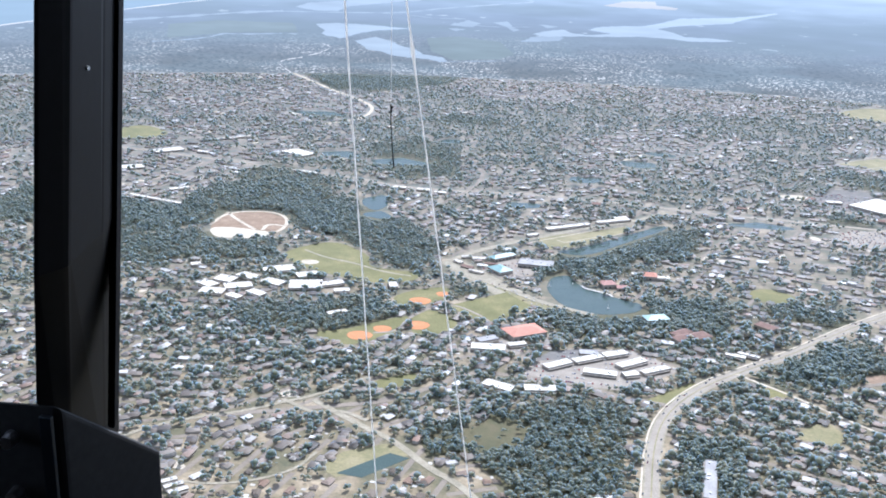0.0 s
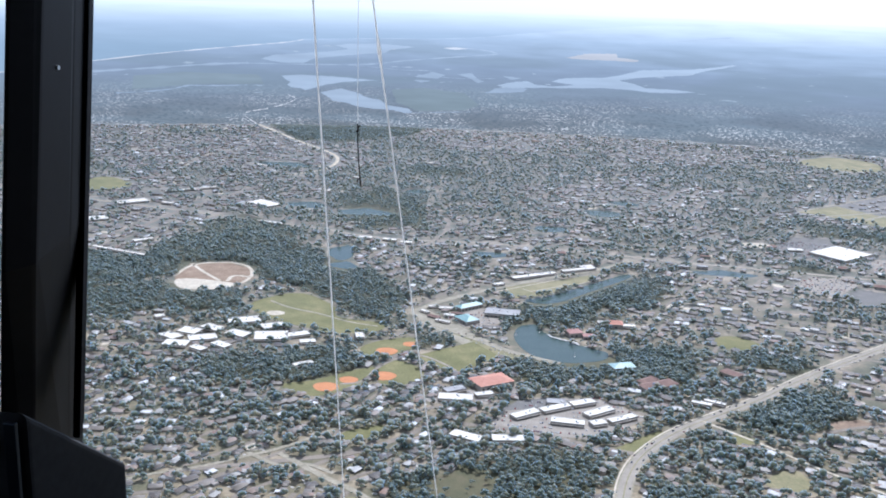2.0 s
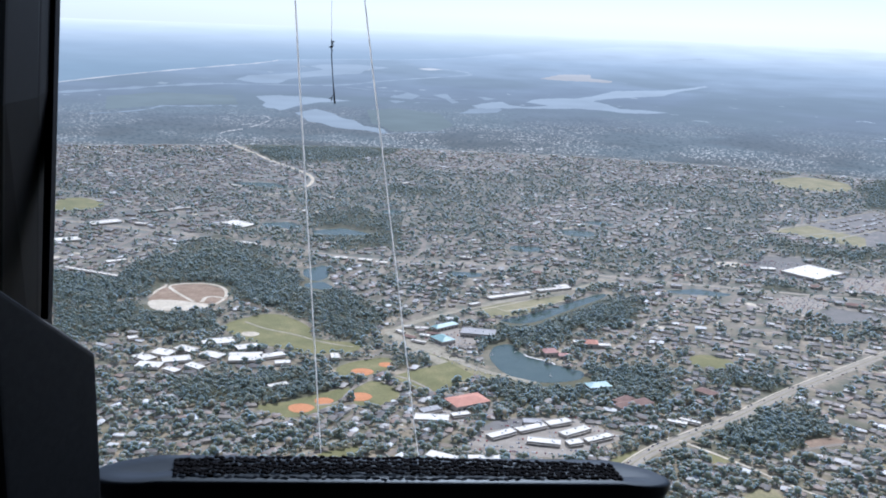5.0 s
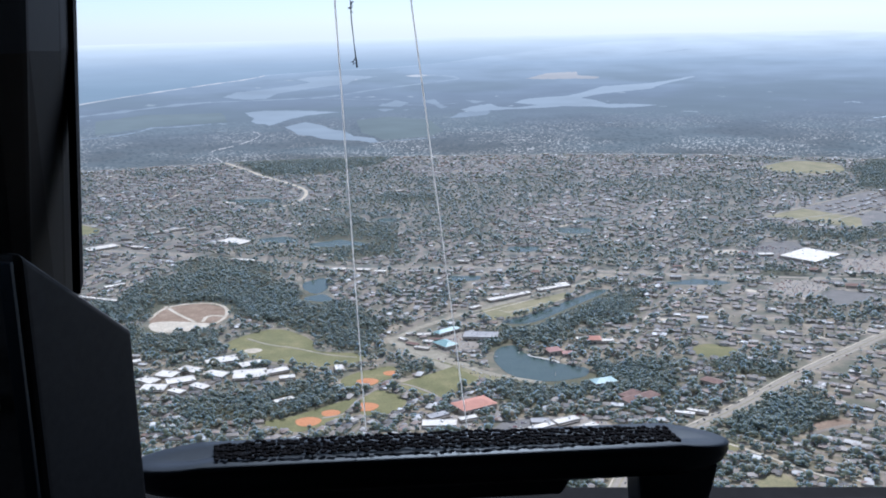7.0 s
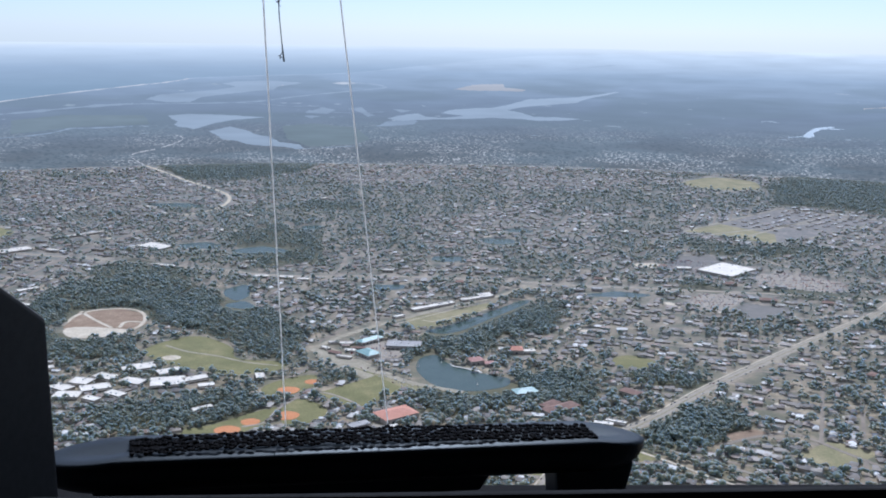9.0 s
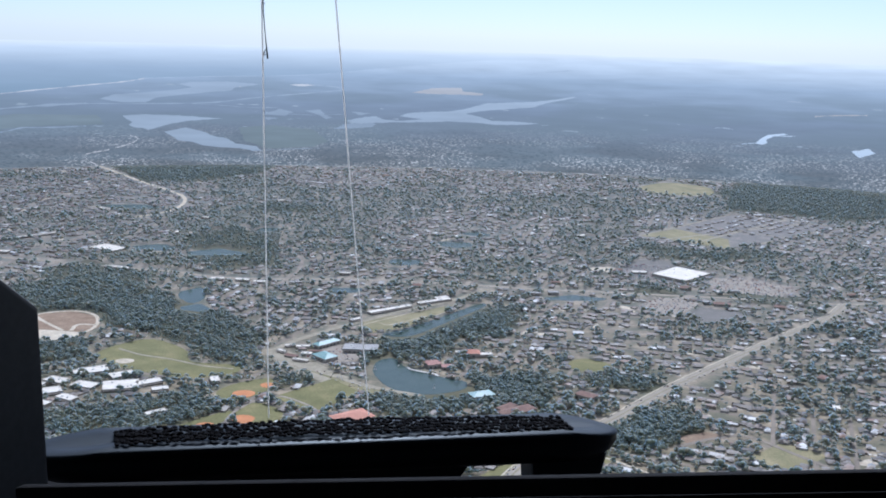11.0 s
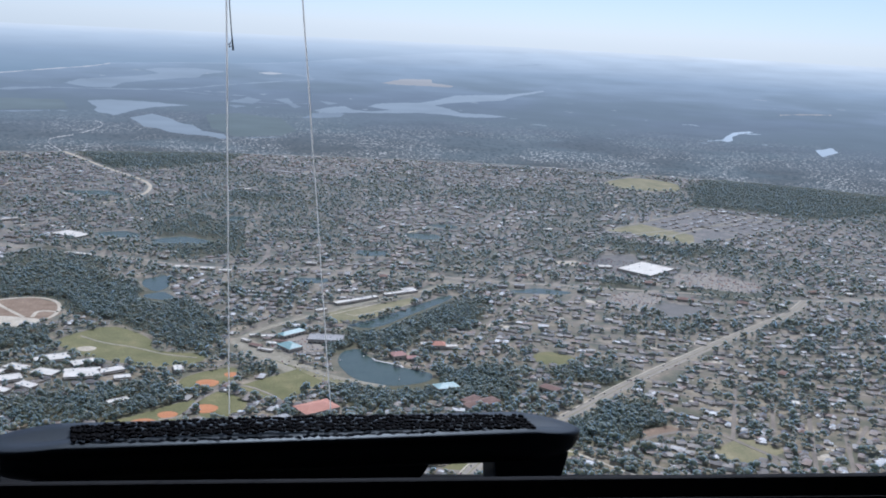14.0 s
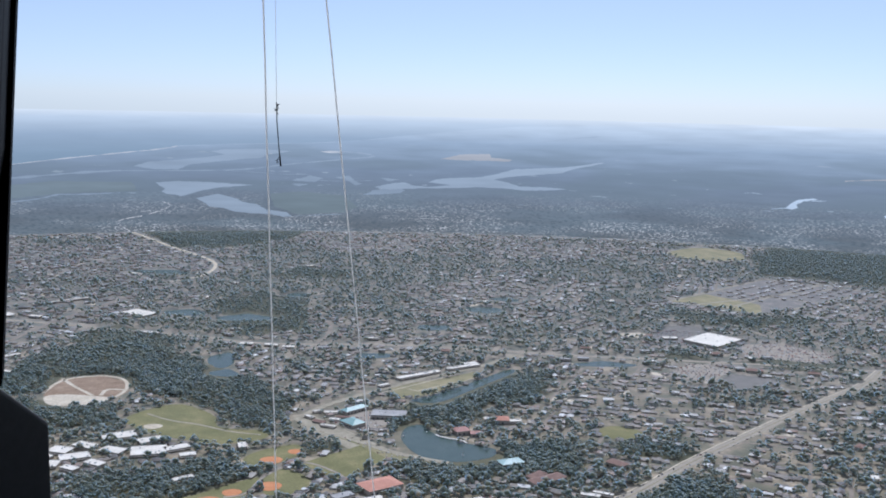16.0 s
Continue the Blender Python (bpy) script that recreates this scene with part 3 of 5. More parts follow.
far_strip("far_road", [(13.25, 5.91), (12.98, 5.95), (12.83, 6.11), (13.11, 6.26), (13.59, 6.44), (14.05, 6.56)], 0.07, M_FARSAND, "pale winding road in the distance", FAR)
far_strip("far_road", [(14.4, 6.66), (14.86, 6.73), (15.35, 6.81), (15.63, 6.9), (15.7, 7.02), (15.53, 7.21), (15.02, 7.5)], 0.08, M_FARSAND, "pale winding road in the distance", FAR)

# ---- plan of the suburb: metres, x to the right of the heading, y ahead ----
HIGHWAY = [(110, 700), (128, 900), (142, 1031), (151, 1120), (168, 1205), (198, 1272), (250, 1345), (325, 1415), (405, 1490), (492, 1588), (590, 1682), (690, 1775), (800, 1878), (930, 1992), (1045, 2093), (1118, 2185), (1130, 2200)]
AVENUE = [(-1500, 2750), (-1100, 2640), (-788, 2551), (-628, 2499), (-489, 2465), (-374, 2403), (-229, 2392), (-70, 2404), (65, 2387), (252, 2355), (436, 2309), (570, 2297), (740, 2266), (908, 2244), (1049, 2205), (1199, 2200), (1397, 2249), (1800, 2330)]
ROADS = [
    ("road", HIGHWAY, 16.0, M_ROAD, "wide pale highway with sandy shoulders"),
    ("road", AVENUE, 15.0, M_ROAD, "long pale avenue across the suburb"),
    ("road", [(-1240, 4500), (-1180, 4397), (-1098, 4273), (-1002, 4123), (-908, 3968), (-752, 3757), (-660, 3602), (-640, 3456), (-652, 3341), (-678, 3275), (-760, 3180)], 13.0, M_SAND, "pale winding road leading to the marshes"),
    ("road", [(-420, 1120), (-229, 1190), (-188, 1211), (-132, 1270), (-96, 1322), (-21, 1320), (59, 1307), (117, 1277), (180, 1262)], 11.0, M_STREET, "pale street before the shopping centre"),
    ("road", [(-144, 1344), (-95, 1381), (-41, 1409)], 9.0, M_STREET, "pale street beside the red-roofed hall"),
    ("road", [(-294, 1191), (-217, 1128), (-170, 1099), (-115, 1035), (-88, 1016), (-59, 984), (-30, 930)], 10.0, M_SHOULDER, "sandy dirt road past the pond"),
    ("road", [(293, 1388), (351, 1335), (386, 1299), (421, 1259), (460, 1223), (560, 1130)], 5.0, M_SAND, "pale lane between the trees"),
    ("road", [(465, 1371), (533, 1406), (596, 1422), (642, 1343), (676, 1294)], 8.0, M_STREET, "pale lane past a brown field"),
    ("road", [(-193, 1824), (-130, 1746), (-62, 1695), (-9, 1642), (46, 1610), (90, 1590)], 14.0, M_SHOULDER, "sandy track along the playing fields"),
    ("road", [(715, 2717), (836, 2746), (904, 2707), (943, 2673), (964, 2599), (993, 2517), (1078, 2474), (1144, 2413), (1190, 2336)], 13.0, M_ROAD, "pale curving road behind the big store"),
    ("road", [(330, 1405), (384, 1350), (440, 1310), (480, 1270), (560, 1230)], 6.0, M_PALELOT, "pale straight lane through trees"),
    ("road", [(-938, 2397), (-912, 2582), (-884, 2697), (-799, 2941)], 14.0, M_STREET, "pale street through the old town"),
    ("road", [(-502, 1050), (-459, 1097), (-422, 1117), (-377, 1141), (-333, 1176), (-294, 1205), (-243, 1266), (-203, 1317)], 6.5, M_SHOULDER, "sandy pale street between bungalows"),
    ("road", [(-336, 1186), (-280, 1148), (-255, 1169), (-212, 1144)], 7.0, M_SHOULDER, "short sandy street between bungalows"),
    ("road", [(-412, 960), (-339, 960), (-272, 1003), (-257, 1053)], 4.5, M_SHOULDER, "short sandy street between bungalows"),
    ("road", [(332, 1188), (379, 1181), (405, 1150), (433, 1134), (520, 1090)], 7.0, M_STREET, "pale lane past a tan field"),
    ("road", [(-526, 2190), (-489, 2317), (-455, 2384)], 10.0, M_STREET, "pale street joining the avenue"),
    ("road", [(-221, 2703), (-176, 2638), (-173, 2500), (-194, 2399)], 12.0, M_STREET, "pale street curving from the avenue"),
    ("road", [(-188, 1814), (-142, 1897), (-54, 1993), (17, 2058), (93, 2127), (186, 2192), (290, 2313)], 15.0, M_SHOULDER, "sandy road along a building site"),
]
for i, (nm, pts, wide, mat, lab) in enumerate(ROADS):
    if wide > 15.5:
        ribbon("road_verge", pts, wide + 4, 0.18, M_SHOULDER, "sandy verge of the road")
    ribbon(nm, pts, wide, 0.28 + 0.02 * i, mat, lab)
ribbon("road_median", HIGHWAY, 1.6, 0.62, M_DRYGRASS, "narrow dry grass median of the highway")
ribbon("footpath", HIGHWAY, 2.6, 0.34, M_SAND, "pale footpath beside the highway", shift=12.0)

for k, (p, q) in enumerate((((842, 2992), (1300, 3418)), ((980, 2890), (1445, 3305)), ((1071, 2801), (1586, 3194)), ((1300, 3418), (1586, 3194)), ((1060, 3190), (1330, 2990)), ((905, 2945), (1505, 3255)))):
    ribbon("site_road", [p, ((p[0] + q[0]) / 2, (p[1] + q[1]) / 2), q], 11.0 if k != 4 else 7.0, 0.40, M_SHOULDER, "pale sandy road of the building site")
TRACKS = [[(-710, 1968), (-706, 2072), (-623, 2103), (-570, 2069), (-548, 1993), (-563, 1931)], [(-591, 1953), (-594, 2001), (-552, 1993)], [(-706, 2072), (-662, 2013), (-607, 1953)]]
for p in TRACKS:
    ribbon("haul_track", p, 8.0, 0.36, M_SAND, "pale haul track across bare earth")
ribbon("footpath", [(-470, 1840), (-420, 1800), (-360, 1780), (-300, 1740), (-240, 1725)], 5.0, 0.34, M_SHOULDER, "pale worn path over the playing field")

for p in [[(-29, 1989), (111, 2113)], [(45, 2004), (129, 2074)], [(26, 2019), (45, 2004)], [(200, 2139), (146, 2079)]]:
    ribbon("plot_wall", p, 3.0, 0.60, M_SAND, "low pale wall round a building plot")

# outline, surface, height, name, label, round?
PATCHES = [
    ([(-519, 1812), (-430, 1921), (-335, 1830), (-329, 1764), (-283, 1754), (-222, 1747), (-231, 1695), (-310, 1670), (-369, 1695), (-454, 1736)], M_GRASS, 0.16, "playing_field", "green playing field with dry patches", 1),
    ([(-356, 1424), (-304, 1446), (-257, 1493), (-217, 1526), (-202, 1502), (-229, 1438), (-254, 1410), (-285, 1383), (-323, 1395)], M_GRASS, 0.16, "ball_field", "mown green ball field", 1),
    ([(-216, 1500), (-188, 1572), (-124, 1514), (-150, 1455), (-194, 1443)], M_GRASS, 0.16, "ball_field", "mown green ball field", 1),
    ([(-258, 1610), (-224, 1653), (-166, 1684), (-155, 1633), (-202, 1570), (-238, 1558)], M_GRASS, 0.16, "ball_field", "mown green ball field", 1),
    ([(-155, 1586), (-61, 1673), (-4, 1616), (-90, 1507)], M_GRASS, 0.16, "sports_pitch", "mown green sports pitch", 0),
    ([(-135, 1745), (-63, 1706), (31, 1607), (14, 1576), (-61, 1673)], M_DRYGRASS, 0.20, "car_park", "dry grass strip beside the sports pitch", 0),
    ([(-239, 1238), (-217, 1273), (-172, 1301), (-161, 1273), (-210, 1236)], M_GRASS, 0.16, "lawn", "green lawn between houses", 0),
    ([(-250, 1020), (-225, 1060), (-178, 1088), (-140, 1074), (-175, 1020), (-222, 1000)], M_DRYGRASS, 0.16, "lawn", "dry grass bank round the pond", 0),
    ([(-223, 1008), (-192, 1003), (-144, 1057), (-169, 1066)], M_WATER, 0.30, "pond", "dark blue pond beside a dirt road", 0),
    ([(-89, 1142), (-56, 1179), (-3, 1163), (-8, 1110), (-49, 1082), (-82, 1098)], M_SCRUB, 0.16, "scrub_field", "brown scrub clearing in the woods", 1),
    ([(-705, 1953), (-709, 2066), (-626, 2094), (-568, 2060), (-544, 1985), (-560, 1919), (-673, 1907)], M_DIRT, 0.16, "earthworks", "brown bare earth of a building site", 0),
    ([(-706, 1945), (-668, 1961), (-597, 1950), (-558, 1938), (-591, 1893), (-669, 1878)], M_SAND, 0.30, "sand_pit", "white sand on a building site", 1),
    ([(1080, 4000), (1290, 4210), (1450, 4070), (1370, 3810), (1160, 3850)], M_DRYGRASS, 0.16, "field", "dry tan field among woods", 1),
    ([(835, 2991), (1300, 3418), (1586, 3194), (1071, 2801), (902, 2978)], M_SITE, 0.16, "building_site", "pale graded building site", 0),
    ([(842, 2992), (1000, 3120), (1120, 2960), (1071, 2808), (902, 2978)], M_DRYGRASS, 0.30, "field", "green strip along the building site", 0),
    ([(372, 1765), (416, 1798), (469, 1751), (436, 1710), (379, 1722)], M_GRASS, 0.16, "lawn", "green lawn between trees", 1),
    ([(477, 1411), (535, 1432), (562, 1409), (492, 1385)], M_DIRT, 0.16, "field", "brown bare field", 0),
    ([(-1344, 2938), (-1293, 3020), (-1152, 2907), (-1197, 2792), (-1271, 2775)], M_GRASS, 0.16, "lawn", "green lawn at the edge of town", 1),
    ([(705, 2099), (769, 2165), (870, 2113), (752, 2029)], M_LOT, 0.16, "car_park", "dark grey asphalt car park", 0),
    ([(604, 2145), (695, 2255), (787, 2214), (752, 2160), (690, 2092)], M_PALELOT, 0.16, "car_park", "pale car park before small shops", 0),
    ([(880, 2440), (985, 2470), (1080, 2335), (1011, 2260), (850, 2318)], M_PALELOT, 0.16, "car_park", "pale crowded car park of a big store", 0),
    ([(697, 2555), (749, 2652), (832, 2650), (831, 2569), (738, 2513)], M_LOT, 0.24, "car_park", "dark grey asphalt yard beside the big store", 0),
    ([(640, 2480), (720, 2600), (820, 2590), (900, 2500), (790, 2385)], M_SITE, 0.12, "car_park", "tan yard round the big store", 0),
    ([(-23, 1300), (-6, 1367), (48, 1436), (149, 1449), (214, 1383), (131, 1297), (35, 1304)], M_PALELOT, 0.16, "car_park", "pale car park of the shopping centre", 0),
    ([(-6, 1378), (20, 1418), (61, 1436), (111, 1433), (44, 1392)], M_LOT, 0.24, "car_park", "dark grey car park behind the shops", 0),
    ([(-120, 1395), (-90, 1455), (-20, 1445), (-20, 1400), (-60, 1380)], M_PALELOT, 0.16, "car_park", "pale yard round the red-roofed hall", 0),
    ([(18, 1775), (53, 1795), (63, 1748), (97, 1710), (146, 1676), (180, 1660), (171, 1618), (111, 1592), (63, 1602), (30, 1640), (8, 1712)], M_WATER, 0.30, "pond", "dark teal pond below the red-roofed villa", 1),
    ([(-19, 2036), (92, 2096), (150, 2138), (204, 2178), (180, 2121), (76, 1988), (5, 1947)], M_DRYGRASS, 0.16, "lawn", "green strip along the building site", 0),
    ([(17, 1935), (75, 1972), (186, 2100), (264, 2194), (273, 2161), (173, 2033), (85, 1915)], M_WATER, 0.30, "canal", "dark canal beside the building site", 1),
    ([(-192, 1812), (-168, 1850), (-125, 1800), (-62, 1722), (-8, 1652), (-20, 1617), (-79, 1656), (-152, 1745)], M_SHOULDER, 0.14, "sandy_yard", "tan sandy strip along the ball fields", 0),
    ([(-120, 1800), (-60, 1870), (20, 1850), (-20, 1780), (-80, 1750)], M_PALELOT, 0.16, "car_park", "pale yard round the turquoise roofs", 0),
    ([(581, 2553), (655, 2570), (672, 2512), (602, 2504)], M_SAND, 0.24, "sand_yard", "yellow sand yard beside the big store", 1),
    ([(339, 1204), (372, 1239), (395, 1247), (407, 1209), (386, 1179), (352, 1184)], M_DRYGRASS, 0.16, "field", "tan bare field between trees", 1),
    ([(310, 1330), (340, 1350), (370, 1330), (335, 1310)], M_GRASS, 0.16, "lawn", "green lawn beside the highway", 1),
    ([(150, 1268), (225, 1345), (240, 1330), (180, 1262)], M_GRASS, 0.16, "lawn", "green verge beside the highway", 0),
    ([(560, 1330), (640, 1390), (690, 1340), (610, 1280)], M_DRYGRASS, 0.16, "field", "dry tan field", 0),
]
PONDS = [(99, 2599, 46, 24), (253, 2831, 55, 28), (-593, 2742, 45, 30), (-416, 2684, 55, 32), (-402, 2236, 26, 48), (-377, 2126, 24, 22),
         (-54, 2294, 45, 18), (488, 2235, 52, 18), (-810, 3388, 75, 30), (330, 2990, 40, 22), (-300, 3020, 40, 20)]
for x, y, a, b in PONDS:
    a, b = a * 1.2, b * 1.4
    k = random.random() * 6
    PATCHES.append(([(x + a * math.cos(q) * (1 + 0.25 * math.sin(2 * q + k)), y + b * math.sin(q) * (1 + 0.25 * math.cos(3 * q + k))) for q in (2 * math.pi * i / 12 for i in range(12))],
                    M_WATER, 0.30, "pond", "dark blue pond among houses", 1))
for outline, mat, z, nm, lab, soft in PATCHES:
    sheet(nm, rounded(outline) if soft else outline, z, mat, lab, category=nm.replace("_", " "))


def disc(name, x, y, a, b, z, material, label, category):
    sheet(name, [(x + a * math.cos(q) * (1 + 0.06 * math.sin(3 * q)), y + b * math.sin(q)) for q in (2 * math.pi * i / 24 for i in range(24))], z, material, label, "thing", category)


for x, y, a in ((-278, 1425, 20), (-248, 1459, 15), (-195, 1485, 20), (-206, 1598, 19), (-170, 1640, 13)):
    disc("infield", x, y, a, a * 0.92, 0.34, M_CLAY, "orange clay infield of a ball field", "infield")
disc("infield", -442, 1766, 17, 14, 0.34, M_SAND, "pale sand infield on the playing field", "infield")
for pts in ([(-258, 1440), (-222, 1452), (-214, 1520), (-160, 1605), (-90, 1545), (-70, 1500)], [(-160, 1605), (-150, 1640)]):
    ribbon("footpath", pts, 5.0, 0.36, M_PALELOT, "pale footpath between ball fields")

WOODS = [
    [(-612, 2144), (-535, 2270), (-408, 2185), (-283, 2059), (-202, 1900), (-230, 1763), (-286, 1772), (-326, 1839), (-432, 1933), (-531, 1989)],
    [(-382, 1541), (-299, 1610), (-250, 1562), (-248, 1495), (-305, 1450), (-360, 1424), (-462, 1416), (-511, 1503), (-420, 1535)],
    [(-863, 1866), (-696, 1919), (-645, 1865), (-538, 1880), (-507, 1769), (-659, 1752), (-736, 1692), (-789, 1699)],
    [(-5, 1227), (74, 1257), (135, 1244), (115, 1115), (112, 1025), (20, 960), (-90, 1090), (-60, 1190)],
    [(363, 1393), (445, 1485), (512, 1498), (537, 1425), (448, 1370), (384, 1368)],
    [(-25, 1853), (43, 1944), (157, 1885), (176, 1833), (42, 1757), (-11, 1748)],
    [(2, 1574), (71, 1618), (140, 1612), (301, 1708), (323, 1598), (134, 1516), (41, 1476)],
    [(180, 1130), (215, 1180), (260, 1120), (250, 1010), (185, 1020)],
    [(-230, 1590), (-150, 1690), (-60, 1700), (-90, 1660), (-150, 1620)],
    [(830, 2680), (1060, 2790), (1250, 2720), (1000, 2640)],
    [(-1000, 4100), (-760, 4500), (-420, 4500), (-450, 4250), (-700, 3950)],
    [(1300, 3500), (1700, 3300), (2400, 3600), (2200, 4200), (1600, 4200)],
    [(-1250, 2200), (-820, 2080), (-760, 1900), (-1200, 1900)],
    [(-420, 3330), (-330, 3480), (-150, 3450), (-200, 3320)],
    [(120, 1960), (220, 2080), (330, 2050), (260, 1900)],
    [(380, 1680), (470, 1700), (560, 1640), (500, 1600), (400, 1640)],
    [(-942, 2068), (-844, 2095), (-816, 2263), (-661, 2428), (-548, 2326), (-598, 2096), (-729, 1977), (-853, 1868)],
    [(-537, 2877), (-421, 3026), (-264, 2898), (-229, 2535), (-403, 2483)],
    [(81, 1969), (237, 2134), (365, 2148), (243, 1974), (118, 1825), (54, 1824)],
    [(187, 1676), (267, 1678), (331, 1600), (276, 1501), (191, 1548)],
    [(414, 1484), (527, 1552), (550, 1450), (460, 1406), (375, 1395)],
    [(812, 2905), (982, 2745), (987, 2617), (802, 2692)],
    [(-1142, 4418), (-769, 4689), (-594, 4185), (-863, 3917)],
    [(1382, 3907), (1895, 4232), (2147, 4114), (1762, 3339), (1560, 3452)],
    [(188, 1186), (269, 1153), (243, 1041), (174, 1030)],
    [(352, 1429), (457, 1485), (474, 1419), (368, 1362)],
    [(-147, 1133), (-92, 1173), (-77, 1084), (-123, 1063)],
    [(-795, 2394), (-735, 2586), (-547, 2452), (-541, 2297), (-656, 2303)],
    [(631, 2300), (701, 2380), (770, 2275), (716, 2242)],
    [(804, 2271), (925, 2292), (1078, 2226), (1057, 2172), (916, 2200)],
    [(-708, 2111), (-517, 2311), (-379, 2122), (-440, 1955), (-640, 2070)],
]

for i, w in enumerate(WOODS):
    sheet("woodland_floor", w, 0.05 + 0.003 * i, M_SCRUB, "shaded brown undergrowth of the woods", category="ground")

# ---- larger buildings ----
# roof kind, centre x, y, length, width, height, turn in degrees
BUILDINGS = [
    ("white", 32, 1365, 46, 15.5, 4.8, 38),
    ("white", 77, 1394, 50, 14.5, 4.8, 34),
    ("white", 119, 1420, 40, 16, 4.8, 30),
    ("white", 142, 1390, 52, 16, 4.8, 39),
    ("white", 94, 1346, 48, 17, 4.8, -6),
    ("white", 138, 1349, 24, 15, 4.8, 25),
    ("white", 175, 1370, 48, 13, 4.8, 34),
    ("grey", 79, 1417, 28, 17.2, 4.8, 2),
    ("white", -50, 1274, 45, 20.3, 4.8, -23),
    ("white", 9, 1276, 46, 19, 4.8, 7),
    ("orange", -22, 1477, 61, 40, 9, 33),
    ("grey", -78, 1441, 34, 17.2, 4.8, 33),
    ("white", -74, 1409, 52, 23.4, 4.8, 1),
    ("white", -31, 1429, 29, 12.5, 4.8, 25),
    ("turq", -79, 1866, 56, 19, 7, 43),
    ("turq", -79, 1785, 40, 30, 7, -50),
    ("grey", -12, 1836, 66, 36, 7, -5),
    ("white", 180, 1815, 22, 12, 5, 2),
    ("white", 226, 1803, 26, 14, 5, 6),
    ("orange", 202, 1806, 26, 24, 8, 0),
    ("pink", 121, 1742, 26, 24, 8, 20),
    ("pink", 148, 1730, 22, 16, 6, 5),
    ("paleteal", 194, 1580, 40, 24, 8, 21),
    ("brown", 244, 1505, 64, 24, 8, 32),
    ("brown", 229, 1521, 36, 16, 8, 43),
    ("brown", 373, 1577, 33, 20, 8, -44),
    ("white", 303, 1447, 30, 10.9, 4.8, -21),
    ("white", 324, 1454, 33, 7.8, 4.8, -27),
    ("grey", 491, 1685, 65, 12.5, 4.8, -27),
    ("white", -486, 1704, 58, 32, 4.8, 24),
    ("white", -426, 1683, 41, 25, 4.8, 30),
    ("white", -416, 1630, 58, 43, 4.8, 12),
    ("white", -372, 1646, 42, 20, 4.8, 31),
    ("white", -347, 1613, 27, 16, 4.8, 17),
    ("white", -563, 1630, 37, 29, 4.8, -15),
    ("white", -529, 1654, 40, 24, 4.8, -26),
    ("white", -530, 1600, 48, 28, 4.8, 25),
    ("white", -587, 1601, 39, 25, 4.8, -33),
    ("white", -565, 1565, 42, 28, 4.8, -1),
    ("white", -488, 1571, 35, 19, 4.8, -32),
    ("white", -476, 1631, 41, 26, 4.8, -21),
    ("white", -643, 1699, 18, 16, 4.8, 29),
    ("white", -332, 1507, 34, 12, 4.8, 35),
    ("white", -521, 1548, 29, 16, 4.8, -28),
    ("white", -162, 1823, 20, 8, 3.6, -40),
    ("brown", -142, 1795, 25, 11, 3.6, -31),
    ("white", -123, 1770, 30, 8, 3.6, -22),
    ("white", -114, 1808, 20, 11, 3.6, -13),
    ("brown", -98, 1822, 25, 8, 3.6, -4),
    ("white", -122, 1851, 30, 11, 3.6, 5),
    ("white", -149, 1857, 20, 8, 3.6, 14),
    ("white", -710, 2714, 88, 54.6, 4.8, -33),
    ("white", -1081, 2428, 63, 39, 4.8, 34),
    ("white", -1071, 2652, 85, 39, 4.8, 43),
    ("white", -415, 2536, 31, 12.5, 4.8, 0),
    ("white", -631, 2488, 69, 15.6, 4.8, -17),
    ("white", -366, 2381, 32, 17.2, 4.8, 1),
    ("white", -304, 2372, 34, 15.6, 4.8, -9),
    ("white", -261, 2354, 28, 15.6, 4.8, 0),
    ("white", -881, 2240, 49, 15.6, 4.8, 44),
    ("white", -897, 2132, 153, 10.9, 4.8, -20),
    ("white", -967, 2859, 170, 10.9, 4.8, 41),
    ("white", -25, 2035, 27, 10.9, 4.8, 39),
    ("white", 50, 2118, 112, 15, 4.8, 34),
    ("white", 152, 2188, 88, 14, 4.8, 30),
    ("white", 170, 2217, 34, 15, 4.8, 25),
    ("white", 711, 2494, 38, 18.7, 4.8, 2),
    ("grey", 213, 1063, 90, 14, 4.8, -99),
    ("white", -404, 954, 18, 7, 4.8, 39),
    ("white", -395, 945, 22, 7, 4.8, 39),
    ("white", -386, 935, 22, 7, 4.8, 42),
]
WORDS = {"white": "low building with a white flat roof", "grey": "low building with a grey gravel roof", "orange": "hall with an orange tile roof",
         "pink": "villa with faded red tile roofs beside the pond", "turq": "hall with a turquoise metal roof", "paleteal": "pavilion with a pale teal metal roof",
         "brown": "low building with a red-brown shingle roof"}


